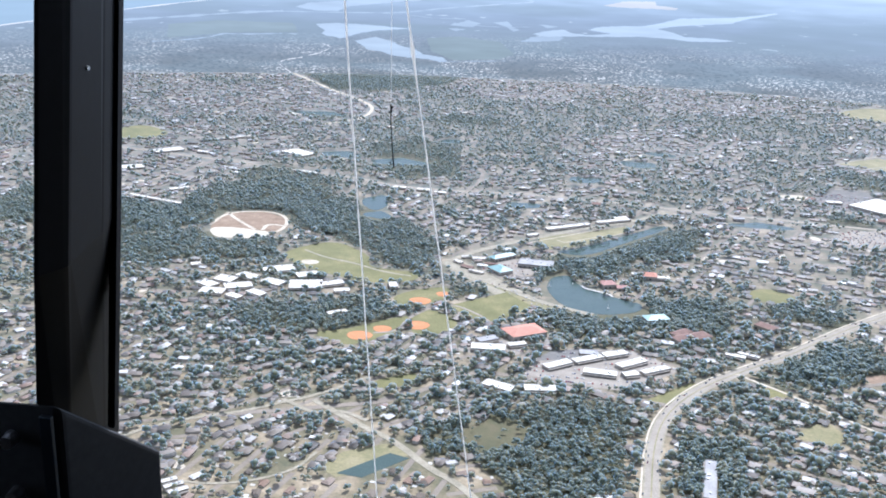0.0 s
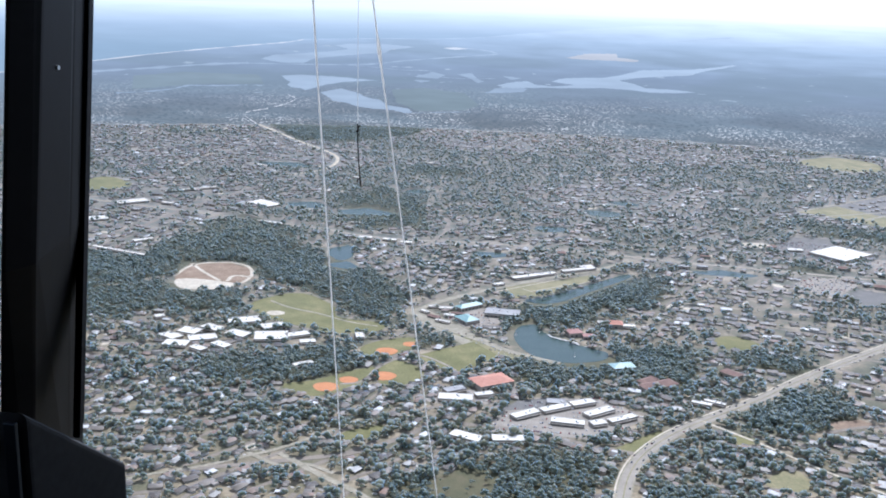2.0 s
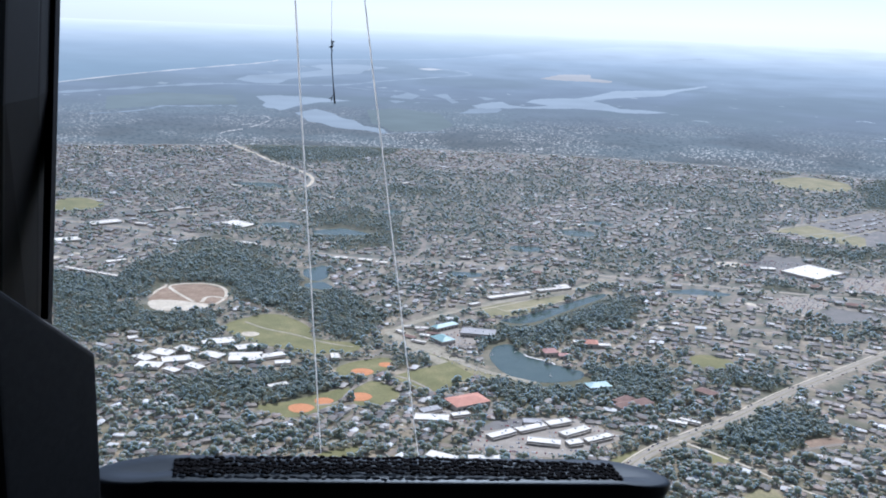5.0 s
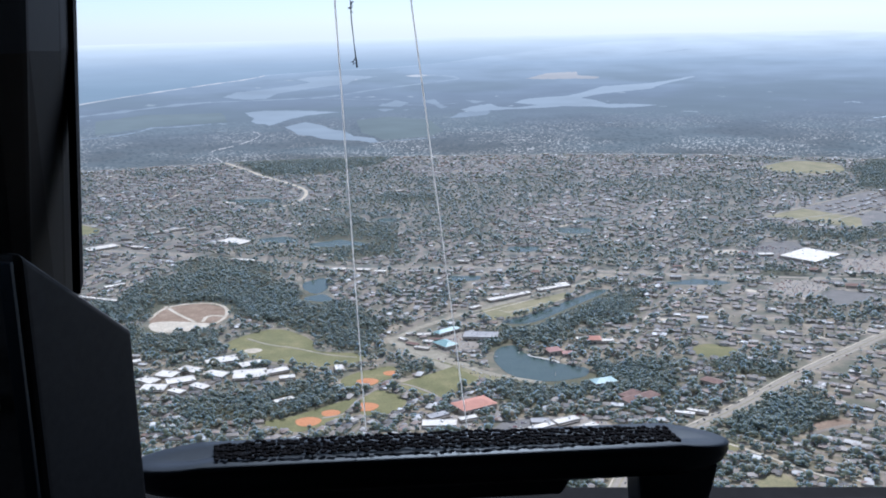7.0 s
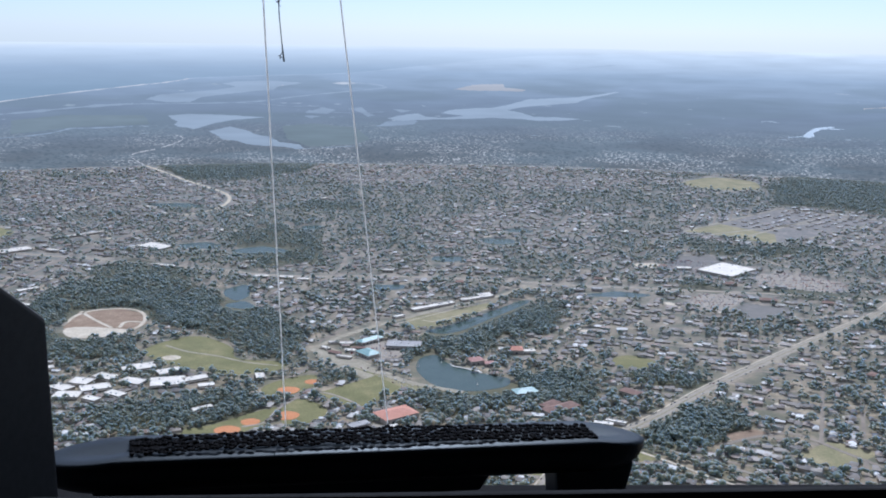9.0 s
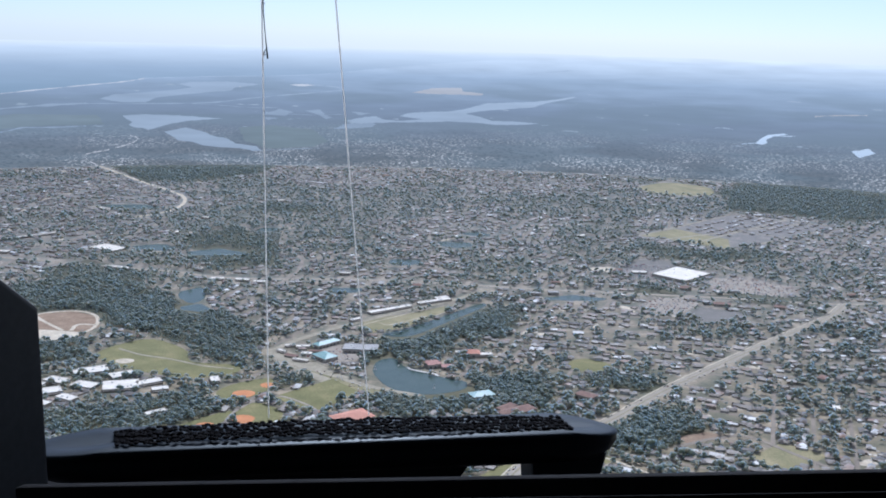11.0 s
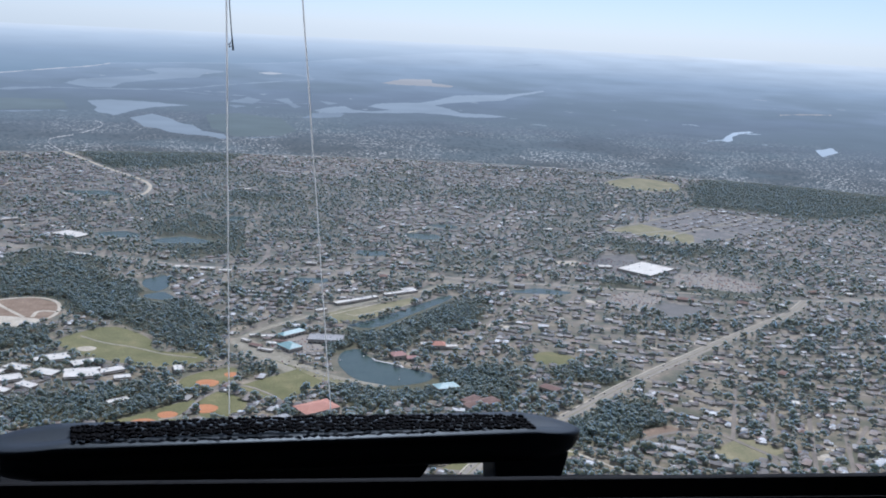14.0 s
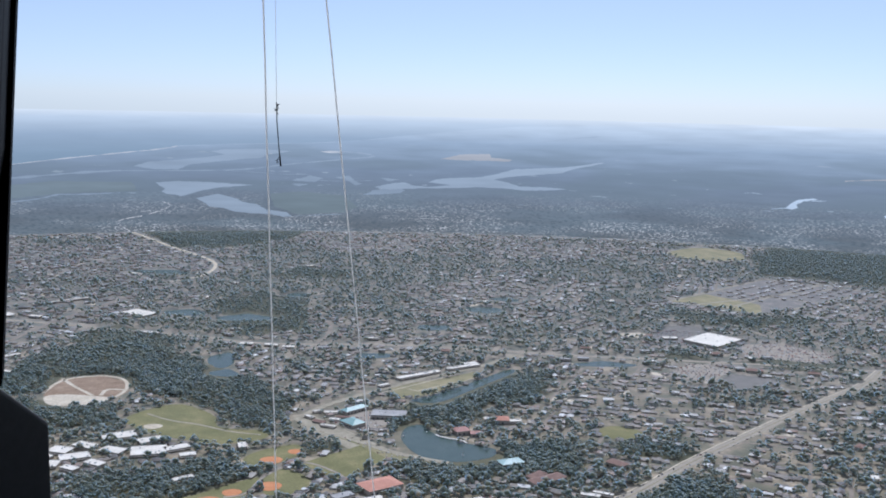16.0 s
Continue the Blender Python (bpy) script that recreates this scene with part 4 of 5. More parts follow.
def flat_building(kind, x, y, long, wide, high, turn, category):
    root = tagged(new("building"), WORDS[kind], category)
    root.matrix_world = pose(x, y, 0, 0, 0, turn)
    a, b = long / 2, wide / 2
    part("wall", box(-a, a, -b, b, 0, high), M_STUCCO, root)
    if kind in ("white", "grey"):
        bm = box(-a - 0.3, a + 0.3, -b - 0.3, b + 0.3, high, high + 0.25)
        for x0, x1, y0, y1 in ((-a - 0.3, a + 0.3, -b - 0.3, -b + 0.1), (-a - 0.3, a + 0.3, b - 0.1, b + 0.3), (-a - 0.3, -a + 0.1, -b + 0.1, b - 0.1), (a - 0.1, a + 0.3, -b + 0.1, b - 0.1)):
            box_into(bm, x0, x1, y0, y1, high + 0.25, high + 0.85)
        part("roof", bm, M_FLAT[kind], root)
        for i in range(max(1, int(long / 16))):
            u, v = random.uniform(-a + 4, a - 4) if a > 5 else 0, random.uniform(-b + 3, b - 3) if b > 4 else 0
            part("roof_unit", box(u - 1.4, u + 1.4, v - 1.1, v + 1.1, high + 0.25, high + 1.7, 0.1, 1), M_UNIT, root)
        part("canopy", box(-a * 0.96, a * 0.96, -b - 3.2, -b - 0.32, high * 0.55, high * 0.55 + 0.5), M_STUCCO, root)
    else:
        e, rise, hip = 0.9, min(5.5, wide * 0.2), min(b, a * 0.6)
        low = [(-a - e, -b - e, high), (a + e, -b - e, high), (a + e, b + e, high), (-a - e, b + e, high)]
        bm = bmesh.new()
        v = [bm.verts.new(p) for p in low] + [bm.verts.new((-a + hip, 0, high + rise)), bm.verts.new((a - hip, 0, high + rise))]
        for f in ((0, 1, 5, 4), (1, 2, 5), (2, 3, 4, 5), (3, 0, 4), (3, 2, 1, 0)):
            bm.faces.new([v[i] for i in f])
        part("roof", bm, M_FLAT[kind], root)
    for i in range(int(long / 9)):
        u = -a + 4.5 + i * 9
        part("window", box(u - 1.8, u + 1.8, -b - 0.06, -b + 0.02, 1.0, high * 0.5), M_PANE, root)
    return root


for kind, x, y, long, wide, high, turn in BUILDINGS:
    flat_building(kind, x, y, long, wide, high, turn, "school building" if -660 < x < -330 and y < 1700 else "building")
tagged(flat_building("white", 815, 2466, 122, 100, 7.5, 42, "store"), "big store with a vast white flat roof", "store")

# ---- plan of houses and streets ----
rng = np.random.default_rng(7)
LINES = [(p, w / 2 + (5 if w > 15.5 else 9 if w > 14.5 else 3 if m is M_SAND else 0)) for _, p, w, m, _ in ROADS]


def clear_of(x, y, gap, woods=True):
    ok = np.ones(x.shape, bool)
    for outline, mat, *_ in PATCHES:
        if mat is M_WATER:      # open shores on the side that is looked at from the air
            cx, cy = sum(p[0] for p in outline) / len(outline), sum(p[1] for p in outline) / len(outline)
            outline = [(cx + (px - cx) * 1.12, cy + (py - cy) * 1.12 - (22 if py < cy else 0)) for px, py in outline]
        ok &= ~inside(outline, x, y)
    if woods:
        for w in WOODS:
            ok &= ~inside(w, x, y)
    for p, w in LINES:
        ok &= off_line(p, x, y) > w + gap
    for _, bx, by, long, wide, _, turn in BUILDINGS + [("white", 815, 2466, 122, 100, 10, 42)]:
        c, s = math.cos(radians(turn)), math.sin(radians(turn))
        u, v = (x - bx) * c + (y - by) * s, -(x - bx) * s + (y - by) * c
        ok &= (np.abs(u) > long / 2 + gap) | (np.abs(v) > wide / 2 + gap)
    r, a = np.hypot(x, y), np.arctan2(x, y)
    ok &= (r > 840) & (r < EDGE - 40) & (np.abs(a) < radians(37))
    return ok


def drift(x, y, size, seed):
    """Smooth noise between 0 and 1 over the plan."""
    k = np.random.default_rng(seed)
    table = k.random((64, 64))
    u, v = x / size + 100.3, y / size + 100.7
    i, j = np.floor(u).astype(int), np.floor(v).astype(int)
    a, b = u - i, v - j
    a, b = a * a * (3 - 2 * a), b * b * (3 - 2 * b)
    t = lambda p, q: table[(i + p) % 64, (j + q) % 64]
    return (t(0, 0) * (1 - a) + t(1, 0) * a) * (1 - b) + (t(0, 1) * (1 - a) + t(1, 1) * a) * b


# quarters with few trees, and leafy ones
OPEN = [
    [(267, 2114), (406, 2198), (596, 2132), (634, 1963), (502, 1814), (339, 1810), (201, 1944)],
    [(-1938, 4853), (-1742, 5186), (-1200, 4572), (-810, 3824), (-951, 3373), (-1398, 3469)],
    [(-1254, 3100), (-925, 3020), (-716, 2815), (-720, 2528), (-937, 2286)],
    [(-601, 4607), (-74, 4638), (265, 4107), (-60, 3790), (-522, 3988)],
    [(359, 4112), (820, 4306), (734, 3230), (354, 2854), (163, 3017)],
    [(415, 1627), (501, 1524), (712, 1662), (722, 1529), (849, 1822), (602, 1631)],
    [(-209, 2612), (-42, 2688), (276, 2437), (240, 2349), (-121, 2395)],
]
LEAFY = [
    [(62, 1937), (205, 1984), (242, 1807), (213, 1651), (126, 1857)],
    [(265, 1742), (372, 1810), (352, 1654), (266, 1610)],
    [(-274, 2511), (-53, 2456), (-57, 2114), (-173, 2002), (-242, 2086)],
    [(-733, 2814), (-505, 2823), (-321, 2418), (-485, 2247), (-687, 2406)],
    [(616, 2066), (772, 2209), (810, 1968), (665, 1818), (587, 1923)],
    [(-893, 3376), (-446, 3395), (-152, 3005), (-193, 2613), (-519, 2904)],
    [(-45, 2840), (345, 2776), (533, 2506), (302, 2408), (-9, 2458)],
    [(713, 3973), (1041, 3915), (790, 2870), (529, 2637)],
    [(1085, 3053), (1213, 2661), (1077, 2347), (912, 2457)],
    [(-967, 4586), (-640, 4505), (-625, 4061), (-817, 3973)],
]


def grove_at(x, y):
    """High where thickets stand between the houses."""
    g = 0.3 * drift(x, y, 430, 5) + 0.4 * drift(x, y, 190, 3) + 0.3 * drift(x, y, 70, 4)
    for quarter in OPEN:
        g = g - 0.13 * inside(quarter, x, y)
    for quarter in LEAFY:
        g = g + 0.14 * inside(quarter, x, y)
    return g


# shops, halls and sheds along the avenue and among the houses
for i in range(150):
    if i < 70:
        k = random.random() * (len(AVENUE) - 3)
        p, q = Vector(AVENUE[int(k) + 1]), Vector(AVENUE[int(k) + 2])
        d = (q - p).normalized()
        c = p.lerp(q, k % 1) + Vector((-d.y, d.x)) * random.choice((-1, 1)) * random.uniform(28, 75)
        turn = math.degrees(math.atan2(d.y, d.x)) + random.choice((0, 0, 90))
    else:
        a, r = random.uniform(-0.55, 0.55), math.sqrt(random.uniform(1.5 ** 2, 4.5 ** 2)) * 1000
        c, turn = Vector((math.sin(a) * r, math.cos(a) * r)), random.uniform(0, 180)
    long, wide = random.uniform(14, 38), random.uniform(9, 17)
    if clear_of(np.array([c.x]), np.array([c.y]), 20)[0]:
        kind = random.choice(("white", "grey", "grey", "grey", "brown"))
        BUILDINGS.append((kind, c.x, c.y, long, wide, 6, turn))
        flat_building(kind, c.x, c.y, long, wide, 6, turn, "building")

CELLS = 165
ca, cr = rng.uniform(-0.66, 0.66, CELLS), np.sqrt(rng.uniform(0.75 ** 2, 5.0 ** 2, CELLS)) * 1000
CX, CY = np.sin(ca) * cr, np.cos(ca) * cr
CT = rng.choice([0.1, 0.45, -0.35, 0.85, 1.25], CELLS) + rng.normal(0, 0.07, CELLS)


def cell_of(x, y):
    best, which = np.full(x.shape, 1e18), np.zeros(x.shape, int)
    for i in range(CELLS):
        d = (x - CX[i]) ** 2 + (y - CY[i]) ** 2
        which = np.where(d < best, i, which)
        best = np.minimum(best, d)
    return which


house_x, house_y, house_t, street_v = [], [], [], []
for i in range(CELLS):
    c, s = math.cos(CT[i]), math.sin(CT[i])
    lines = np.arange(-520, 521, 58.0) + rng.normal(0, 3, 18)
    along = np.arange(-520, 521, 18.5)
    for side in (-1, 1):
        u, v = np.meshgrid(along, lines)
        u = (u + rng.normal(0, 4.0, u.shape)).ravel()
        v = (v + side * 15.5 + rng.normal(0, 3.0, v.shape)).ravel()
        x, y = CX[i] + u * c - v * s, CY[i] + u * s + v * c
        near = (rng.random(u.shape) < np.where(np.hypot(x, y) < 1500, 0.8, 0.62)) & (grove_at(x, y) < np.where(np.hypot(x, y) < 1600, 0.74, 0.57))
        x, y = x[near], y[near]
        good = (cell_of(x, y) == i) & clear_of(x, y, 9)
        house_x.append(x[good]), house_y.append(y[good])
        house_t.append(np.full(good.sum(), CT[i] + (math.pi if side > 0 else 0)) + rng.normal(0, 0.14, good.sum()))
    u, v = np.meshgrid(np.arange(-520, 521, 30.0), lines)
    u, v = u.ravel(), v.ravel()
    x, y = CX[i] + u * c - v * s, CY[i] + u * s + v * c
    good = (cell_of(x, y) == i) & clear_of(x, y, 1)
    for gx, gy in zip(x[good], y[good]):
        street_v.append([(gx + p * c - q * s, gy + p * s + q * c, 0.14) for p, q in ((-15.2, -3.6), (15.2, -3.6), (15.2, 3.6), (-15.2, 3.6))])
# new houses on the building site
su, sw = np.meshgrid(np.arange(-700, 701, 21.0), np.arange(-500, 501, 36.0))
sx, sy = 1200 + su.ravel() * 0.73 - sw.ravel() * 0.68, 3110 + su.ravel() * 0.68 + sw.ravel() * 0.73
SITE = [(1010, 3130), (1300, 3400), (1560, 3195), (1290, 2995), (1150, 3000)]
good = inside(SITE, sx, sy) & (rng.random(sx.shape) < 0.6)
house_x.append(sx[good]), house_y.append(sy[good]), house_t.append(np.full(good.sum(), 0.75))
HX, HY, HT = np.concatenate(house_x), np.concatenate(house_y), np.concatenate(house_t)
order = np.argsort(np.hypot(HX, HY) + 500 * (np.abs(np.arctan2(HX, HY)) > 0.56))
HX, HY, HT = HX[order], HY[order], HT[order]
sv = np.array(street_v).reshape(-1, 3)
PAVED = np.zeros((1360, 1000), bool)      # plan of the street surface, in squares of five metres
mid, way = sv.reshape(-1, 4, 3).mean(1), (sv.reshape(-1, 4, 3)[:, 1] - sv.reshape(-1, 4, 3)[:, 0]) / 30.4
for step in range(-15, 16, 3):
    for aside in (-4.0, 0.0, 4.0):
        gx, gy = mid[:, 0] + way[:, 0] * step - way[:, 1] * aside, mid[:, 1] + way[:, 1] * step + way[:, 0] * aside
        PAVED[np.clip(((gx + 3400) / 5).astype(int), 0, 1359), np.clip((gy / 5).astype(int), 0, 999)] = True
tagged(part_of("street", mesh_from("street", sv, np.arange(len(sv)).reshape(-1, 4)), M_STREET), "pale residential streets between house rows", "street", kind="stuff")


# ---- houses ----
def house_solids(a, b, high, rise, hip, wing):
    """Walls and roof of a small house as two bmeshes; a wing juts out to the street."""
    walls, roof = bmesh.new(), bmesh.new()
    for x0, x1, y0, y1, ridge_x in ((-a, a, -b, b, True), (wing - 3.4, wing + 3.4, -b - 4.5, -b + 0.5, False)):
        box_into(walls, x0, x1, y0, y1, 0, high)
        e = 0.6
        x0, x1, y0, y1 = x0 - e, x1 + e, y0 - e, y1 + (e if ridge_x else b)
        low = [roof.verts.new(p) for p in ((x0, y0, high), (x1, y0, high), (x1, y1, high), (x0, y1, high))]
        if ridge_x:
            k = [roof.verts.new((x0 + hip, (y0 + y1) / 2, high + rise)), roof.verts.new((x1 - hip, (y0 + y1) / 2, high + rise))]
            faces = ((0, 1, 5, 4), (1, 2, 5), (2, 3, 4, 5), (3, 0, 4), (3, 2, 1, 0))
        else:
            k = [roof.verts.new(((x0 + x1) / 2, y0 + hip, high + rise * 0.8)), roof.verts.new(((x0 + x1) / 2, y1, high + rise * 0.8))]
            faces = ((0, 1, 4), (1, 2, 5, 4), (3, 0, 4, 5), (2, 3, 5), (3, 2, 1, 0))
        v = low + k
        for f in faces:
            roof.faces.new([v[i] for i in f])
    return walls, roof


SHAPES = [(7.5, 5.0, 2.9, 2.2, 4.2, 3.5), (9.0, 5.2, 2.9, 2.4, 0.1, -4.5), (6.5, 5.4, 3.0, 2.4, 3.0, 2.5), (8.2, 4.6, 5.2, 2.0, 3.5, -3.5), (10.0, 5.6, 3.0, 2.6, 5.0, 5.0), (7.0, 4.4, 2.8, 1.6, 0.1, -2.5)]
MODELS = []
for a, b, high, rise, hip, wing in SHAPES:
    root = tagged(new("house"), "single-family house with a low shingle roof", "house", "houses along the streets")
    walls, roof = house_solids(a, b, high, rise, hip, wing)
    part("wall", walls, M_WALL, root)
    part("roof", roof, M_ROOF, root)
    part("garage_door", box(wing - 2.4, wing + 2.4, -b - 4.56, -b - 4.44, 0.02, 2.3), M_DOOR, root)
    other = -a * 0.5 if wing > 0 else a * 0.5
    part("door", box(other - 0.5, other + 0.5, -b - 0.06, -b + 0.04, 0.02, 2.1), M_DOOR, root)
    for k in (-2.2, 2.2):
        part("window", box(other + k - 0.8, other + k + 0.8, -b - 0.06, -b + 0.04, 0.9, 2.2), M_PANE, root)
    MODELS.append(root)
COUNT = 300
for i in range(COUNT):
    m = pose(HX[i], HY[i], 0.0, 0, 0, math.degrees(HT[i])) @ Matrix.Scale(0.78 + 0.16 * ((i * 37) % 10) / 10, 4)
    if i < len(MODELS):
        MODELS[i].matrix_world = m
    else:
        copy_thing(MODELS[i % len(MODELS)], m)
chunks, slots = [], []
for k in range(len(SHAPES)):
    pick = np.arange(COUNT + k, len(HX), len(SHAPES))
    for which, root_part in enumerate(("wall", "roof")):
        me = next(o for o in MODELS[k].children if o.name.startswith(root_part)).data
        bm = bmesh.new()
        bm.from_mesh(me)
        bmesh.ops.triangulate(bm, faces=bm.faces[:])
        v, f = np.array([q.co[:] for q in bm.verts]), np.array([[q.index for q in g.verts] for g in bm.faces if abs(g.normal.z) < 0.99])
        bm.free()
        size = np.repeat(rng.uniform(0.8, 1.1, (len(pick), 1)), 3, 1)
        vv, ff = stamp(v, f, np.stack([HX[pick], HY[pick], np.zeros(len(pick))], 1), HT[pick], size)
        chunks.append((vv, ff)), slots.append(np.full(len(ff), which))
v, f = join(chunks)
me = mesh_from("far_houses", v, f, np.concatenate(slots))
me.materials.append(M_WALLS), me.materials.append(M_ROOFS)
tagged(part_of("far_houses", me, None), "rows of pale-roofed houses across the suburb", "houses", kind="stuff")

# concrete drives from the garages to the street, and cars on some of them
near = np.hypot(HX, HY) < 3000
DRIVE = np.array([(-1.9, -14.5, 0.15), (1.9, -14.5, 0.15), (1.9, -8.5, 0.15), (-1.9, -8.5, 0.15)])
shift = rng.choice([-4.0, 3.5, 5.0], near.sum())
dx, dy = HX[near] + np.cos(HT[near]) * shift, HY[near] + np.sin(HT[near]) * shift
v, f = stamp(DRIVE, np.array([(0, 1, 2, 3)]), np.stack([dx, dy, np.zeros(len(dx))], 1), HT[near], np.stack([rng.uniform(0.8, 1.5, len(dx)), np.ones(len(dx)), np.ones(len(dx))], 1))
tagged(part_of("driveways", mesh_from("driveways", v, f), M_DRIVE), "pale concrete driveways before the houses", "driveway", kind="stuff")

# ---- trees ----
def ball(level):
    bm = bmesh.new()
    if level:
        bmesh.ops.create_icosphere(bm, subdivisions=level, radius=1.0)
    else:
        v = [bm.verts.new(p) for p in ((1, 0, 0), (0, 1, 0), (-1, 0, 0), (0, -1, 0), (0, 0, 1), (0, 0, -0.6))]
        for k in range(4):
            bm.faces.new((v[k], v[(k + 1) % 4], v[4])), bm.faces.new((v[(k + 1) % 4], v[k], v[5]))
        bm.verts.index_update()
    v, f = np.array([q.co[:] for q in bm.verts]), np.array([[q.index for q in g.verts] for g in bm.faces])
    bm.free()
    return v, f


ICO_V, ICO_F = ball(1)
OCT_V, OCT_F = ball(0)


def clump(seed):
    k = np.random.default_rng(seed)
    return ICO_V * (1 + k.uniform(-0.28, 0.28, (len(ICO_V), 1)))


def crown(seed, lobes, flakes, tall, level=1):
    """A crown of radius one: uneven lobes of foliage heaped into a dome, fringed with bent sprays of leaves."""
    k = np.random.default_rng(seed)
    base, base_f = (ICO_V, ICO_F) if level else (OCT_V, OCT_F)
    chunks, heads = [], []
    for i in range(lobes):
        a, r = i * 2.4 + k.uniform(-0.4, 0.4), 0.0 if i == 0 else k.uniform(0.38, 0.62)
        size = k.uniform(0.50, 0.66) if i == 0 else k.uniform(0.30, 0.52)
        c = np.array([r * math.cos(a), r * math.sin(a), (0.95 - 0.75 * r + k.uniform(-0.16, 0.16)) * tall])
        v = base * (1 + k.uniform(-0.42, 0.30, (len(base), 1))) * np.array([size, size, size * k.uniform(0.62, 0.86)]) + c
        chunks.append((v, base_f)), heads.append((c, size))
    vs, fs = [], []
    for i in range(flakes):
        c0, size = heads[i % lobes]
        d = k.normal(0, 1, 3)
        d /= np.linalg.norm(d)
        d[2] = abs(d[2]) * 0.9 - 0.2
        c = c0 + d * size * k.uniform(0.85, 1.15)
        n = d + k.normal(0, 0.4, 3)
        n /= np.linalg.norm(n)
        a = np.cross(n, k.normal(0, 1, 3))
        a /= np.linalg.norm(a)
        b = np.cross(n, a)
        s1, s2 = k.uniform(0.10, 0.26), k.uniform(0.09, 0.22)
        q = len(vs)
        vs += [c + a * s1, c + b * s2 - n * 0.05, c - a * s1 * k.uniform(0.7, 1.1), c - b * s2 - n * 0.05]
        fs += [(q, q + 1, q + 2), (q, q + 2, q + 3)]
    if flakes:
        chunks.append((np.array(vs), np.array(fs)))
    return join(chunks)


def foliage(name, v, f):
    me = mesh_from(name, v, f)
    me.polygons.foreach_set("use_smooth", np.ones(len(f), bool))
    return me


def trunk_bmesh(seed):
    k = random.Random(seed)
    bm = tube([(0, 0, 0), (0.01, 0.01, 0.25), (0.03, 0.0, 0.55), (0.02, 0.02, 0.9)], [0.06, 0.045, 0.035, 0.015], 6)
    for i in range(4):
        a = i * 1.6 + k.random()
        limb = tube([(0.01, 0, 0.28 + 0.06 * i), (0.22 * math.cos(a), 0.22 * math.sin(a), 0.5), (0.5 * math.cos(a), 0.5 * math.sin(a), 0.68)], [0.03, 0.02, 0.008], 5)
        tmp = bpy.data.meshes.new("limb")
        limb.to_mesh(tmp)
        limb.free()
        bm.from_mesh(tmp)
    return bm


n_try = 98000
ta, tr = rng.uniform(-0.645, 0.645, n_try), np.sqrt(rng.uniform(0.85 ** 2, (EDGE / 1000 - 0.01) ** 2, n_try)) * 1000
# the nearest quarters are leafier
ta, tr = np.append(ta, rng.uniform(-0.5, 0.5, 9000)), np.append(tr, np.sqrt(rng.uniform(0.85 ** 2, 1.6 ** 2, 9000)) * 1000)
n_try = len(ta)
TX, TY = np.sin(ta) * tr, np.cos(ta) * tr
wood = np.zeros(n_try, bool)
for w in WOODS:
    wood |= inside(w, TX, TY)
ok = clear_of(TX, TY, 3.0, woods=False)
for p in (PATCHES[9][0],):
    ok |= inside(p, TX, TY) & (rng.random(n_try) < 0.12)
# streets stay open to the sky along most of their length
open_road = PAVED[np.clip(((TX + 3400) / 5).astype(int), 0, 1359), np.clip((TY / 5).astype(int), 0, 999)]
ok &= ~open_road | (rng.random(n_try) < 0.45)
thick = grove_at(TX, TY)
sparse = 1 - 0.34 * np.clip((tr - 2700) / 1200, 0, 1)
keep = ok & (wood | (rng.random(n_try) < sparse * np.clip(0.60 + 3.6 * (thick - 0.46), 0.26, 1.0)))
grid = {}
for i, (x, y) in enumerate(zip(HX, HY)):
    grid.setdefault((int(x // 20), int(y // 20)), []).append((x, y))
idx = np.nonzero(keep)[0]
free = []
for i in idx:
    x, y = TX[i], TY[i]
    gx, gy = int(x // 20), int(y // 20)
    near = any((x - a) ** 2 + (y - b) ** 2 < (60 if y < 1600 else 52) for p in (-1, 0, 1) for q in (-1, 0, 1) for a, b in grid.get((gx + p, gy + q), ()))
    if not near:
        free.append(i)
free = np.array(free)
TX, TY, wood = TX[free], TY[free], wood[free]
# woods stand closer together
ex, ey = [], []
for w in WOODS:
    xs, ys = [p[0] for p in w], [p[1] for p in w]
    area = (max(xs) - min(xs)) * (max(ys) - min(ys))
    n = int(area / (44 if min(ys) < 2200 else 120))
    x, y = rng.uniform(min(xs), max(xs), n), rng.uniform(min(ys), max(ys), n)
    good = inside(w, x, y) & clear_of(x, y, 3.0, woods=False)
    ex.append(x[good]), ey.append(y[good])
TX, TY = np.concatenate([TX, *ex]), np.concatenate([TY, *ey])
wood = np.concatenate([wood, np.ones(sum(map(len, ex)), bool)])
TR = np.hypot(TX, TY)
order = np.argsort(TR + 500 * (np.abs(np.arctan2(TX, TY)) > 0.56))
TX, TY, TR, wood = TX[order], TY[order], TR[order], wood[order]
TS = np.where(wood, 2.6 + 4.6 * rng.random(len(TX)) ** 1.5, 3.4 + 6.2 * rng.random(len(TX)) ** 1.4) * np.where(rng.random(len(TX)) < 0.24, 0.55, 1)
TS *= (1 + 0.20 * (TR > 1500) + 0.10 * (TR > 2300)) * np.clip((EDGE + 80 - TR) / 250, 0.5, 1)
# low bushes where woods end at a clearing or a pond
rim = np.full(len(TX), 1e9)
edge_wood = np.nonzero(wood & (TY > 1850))[0]
for outline, *_ in PATCHES:
    rim[edge_wood] = np.minimum(rim[edge_wood], off_line(list(outline) + [outline[0]], TX[edge_wood], TY[edge_wood]))
for x, y, a, b in PONDS:
    rim[edge_wood] = np.minimum(rim[edge_wood], np.hypot((TX[edge_wood] - x) / a, (TY[edge_wood] - y) / b) * min(a, b) - min(a, b))
bush = np.clip(rim / 34, 0.16, 1.0)
TS *= bush

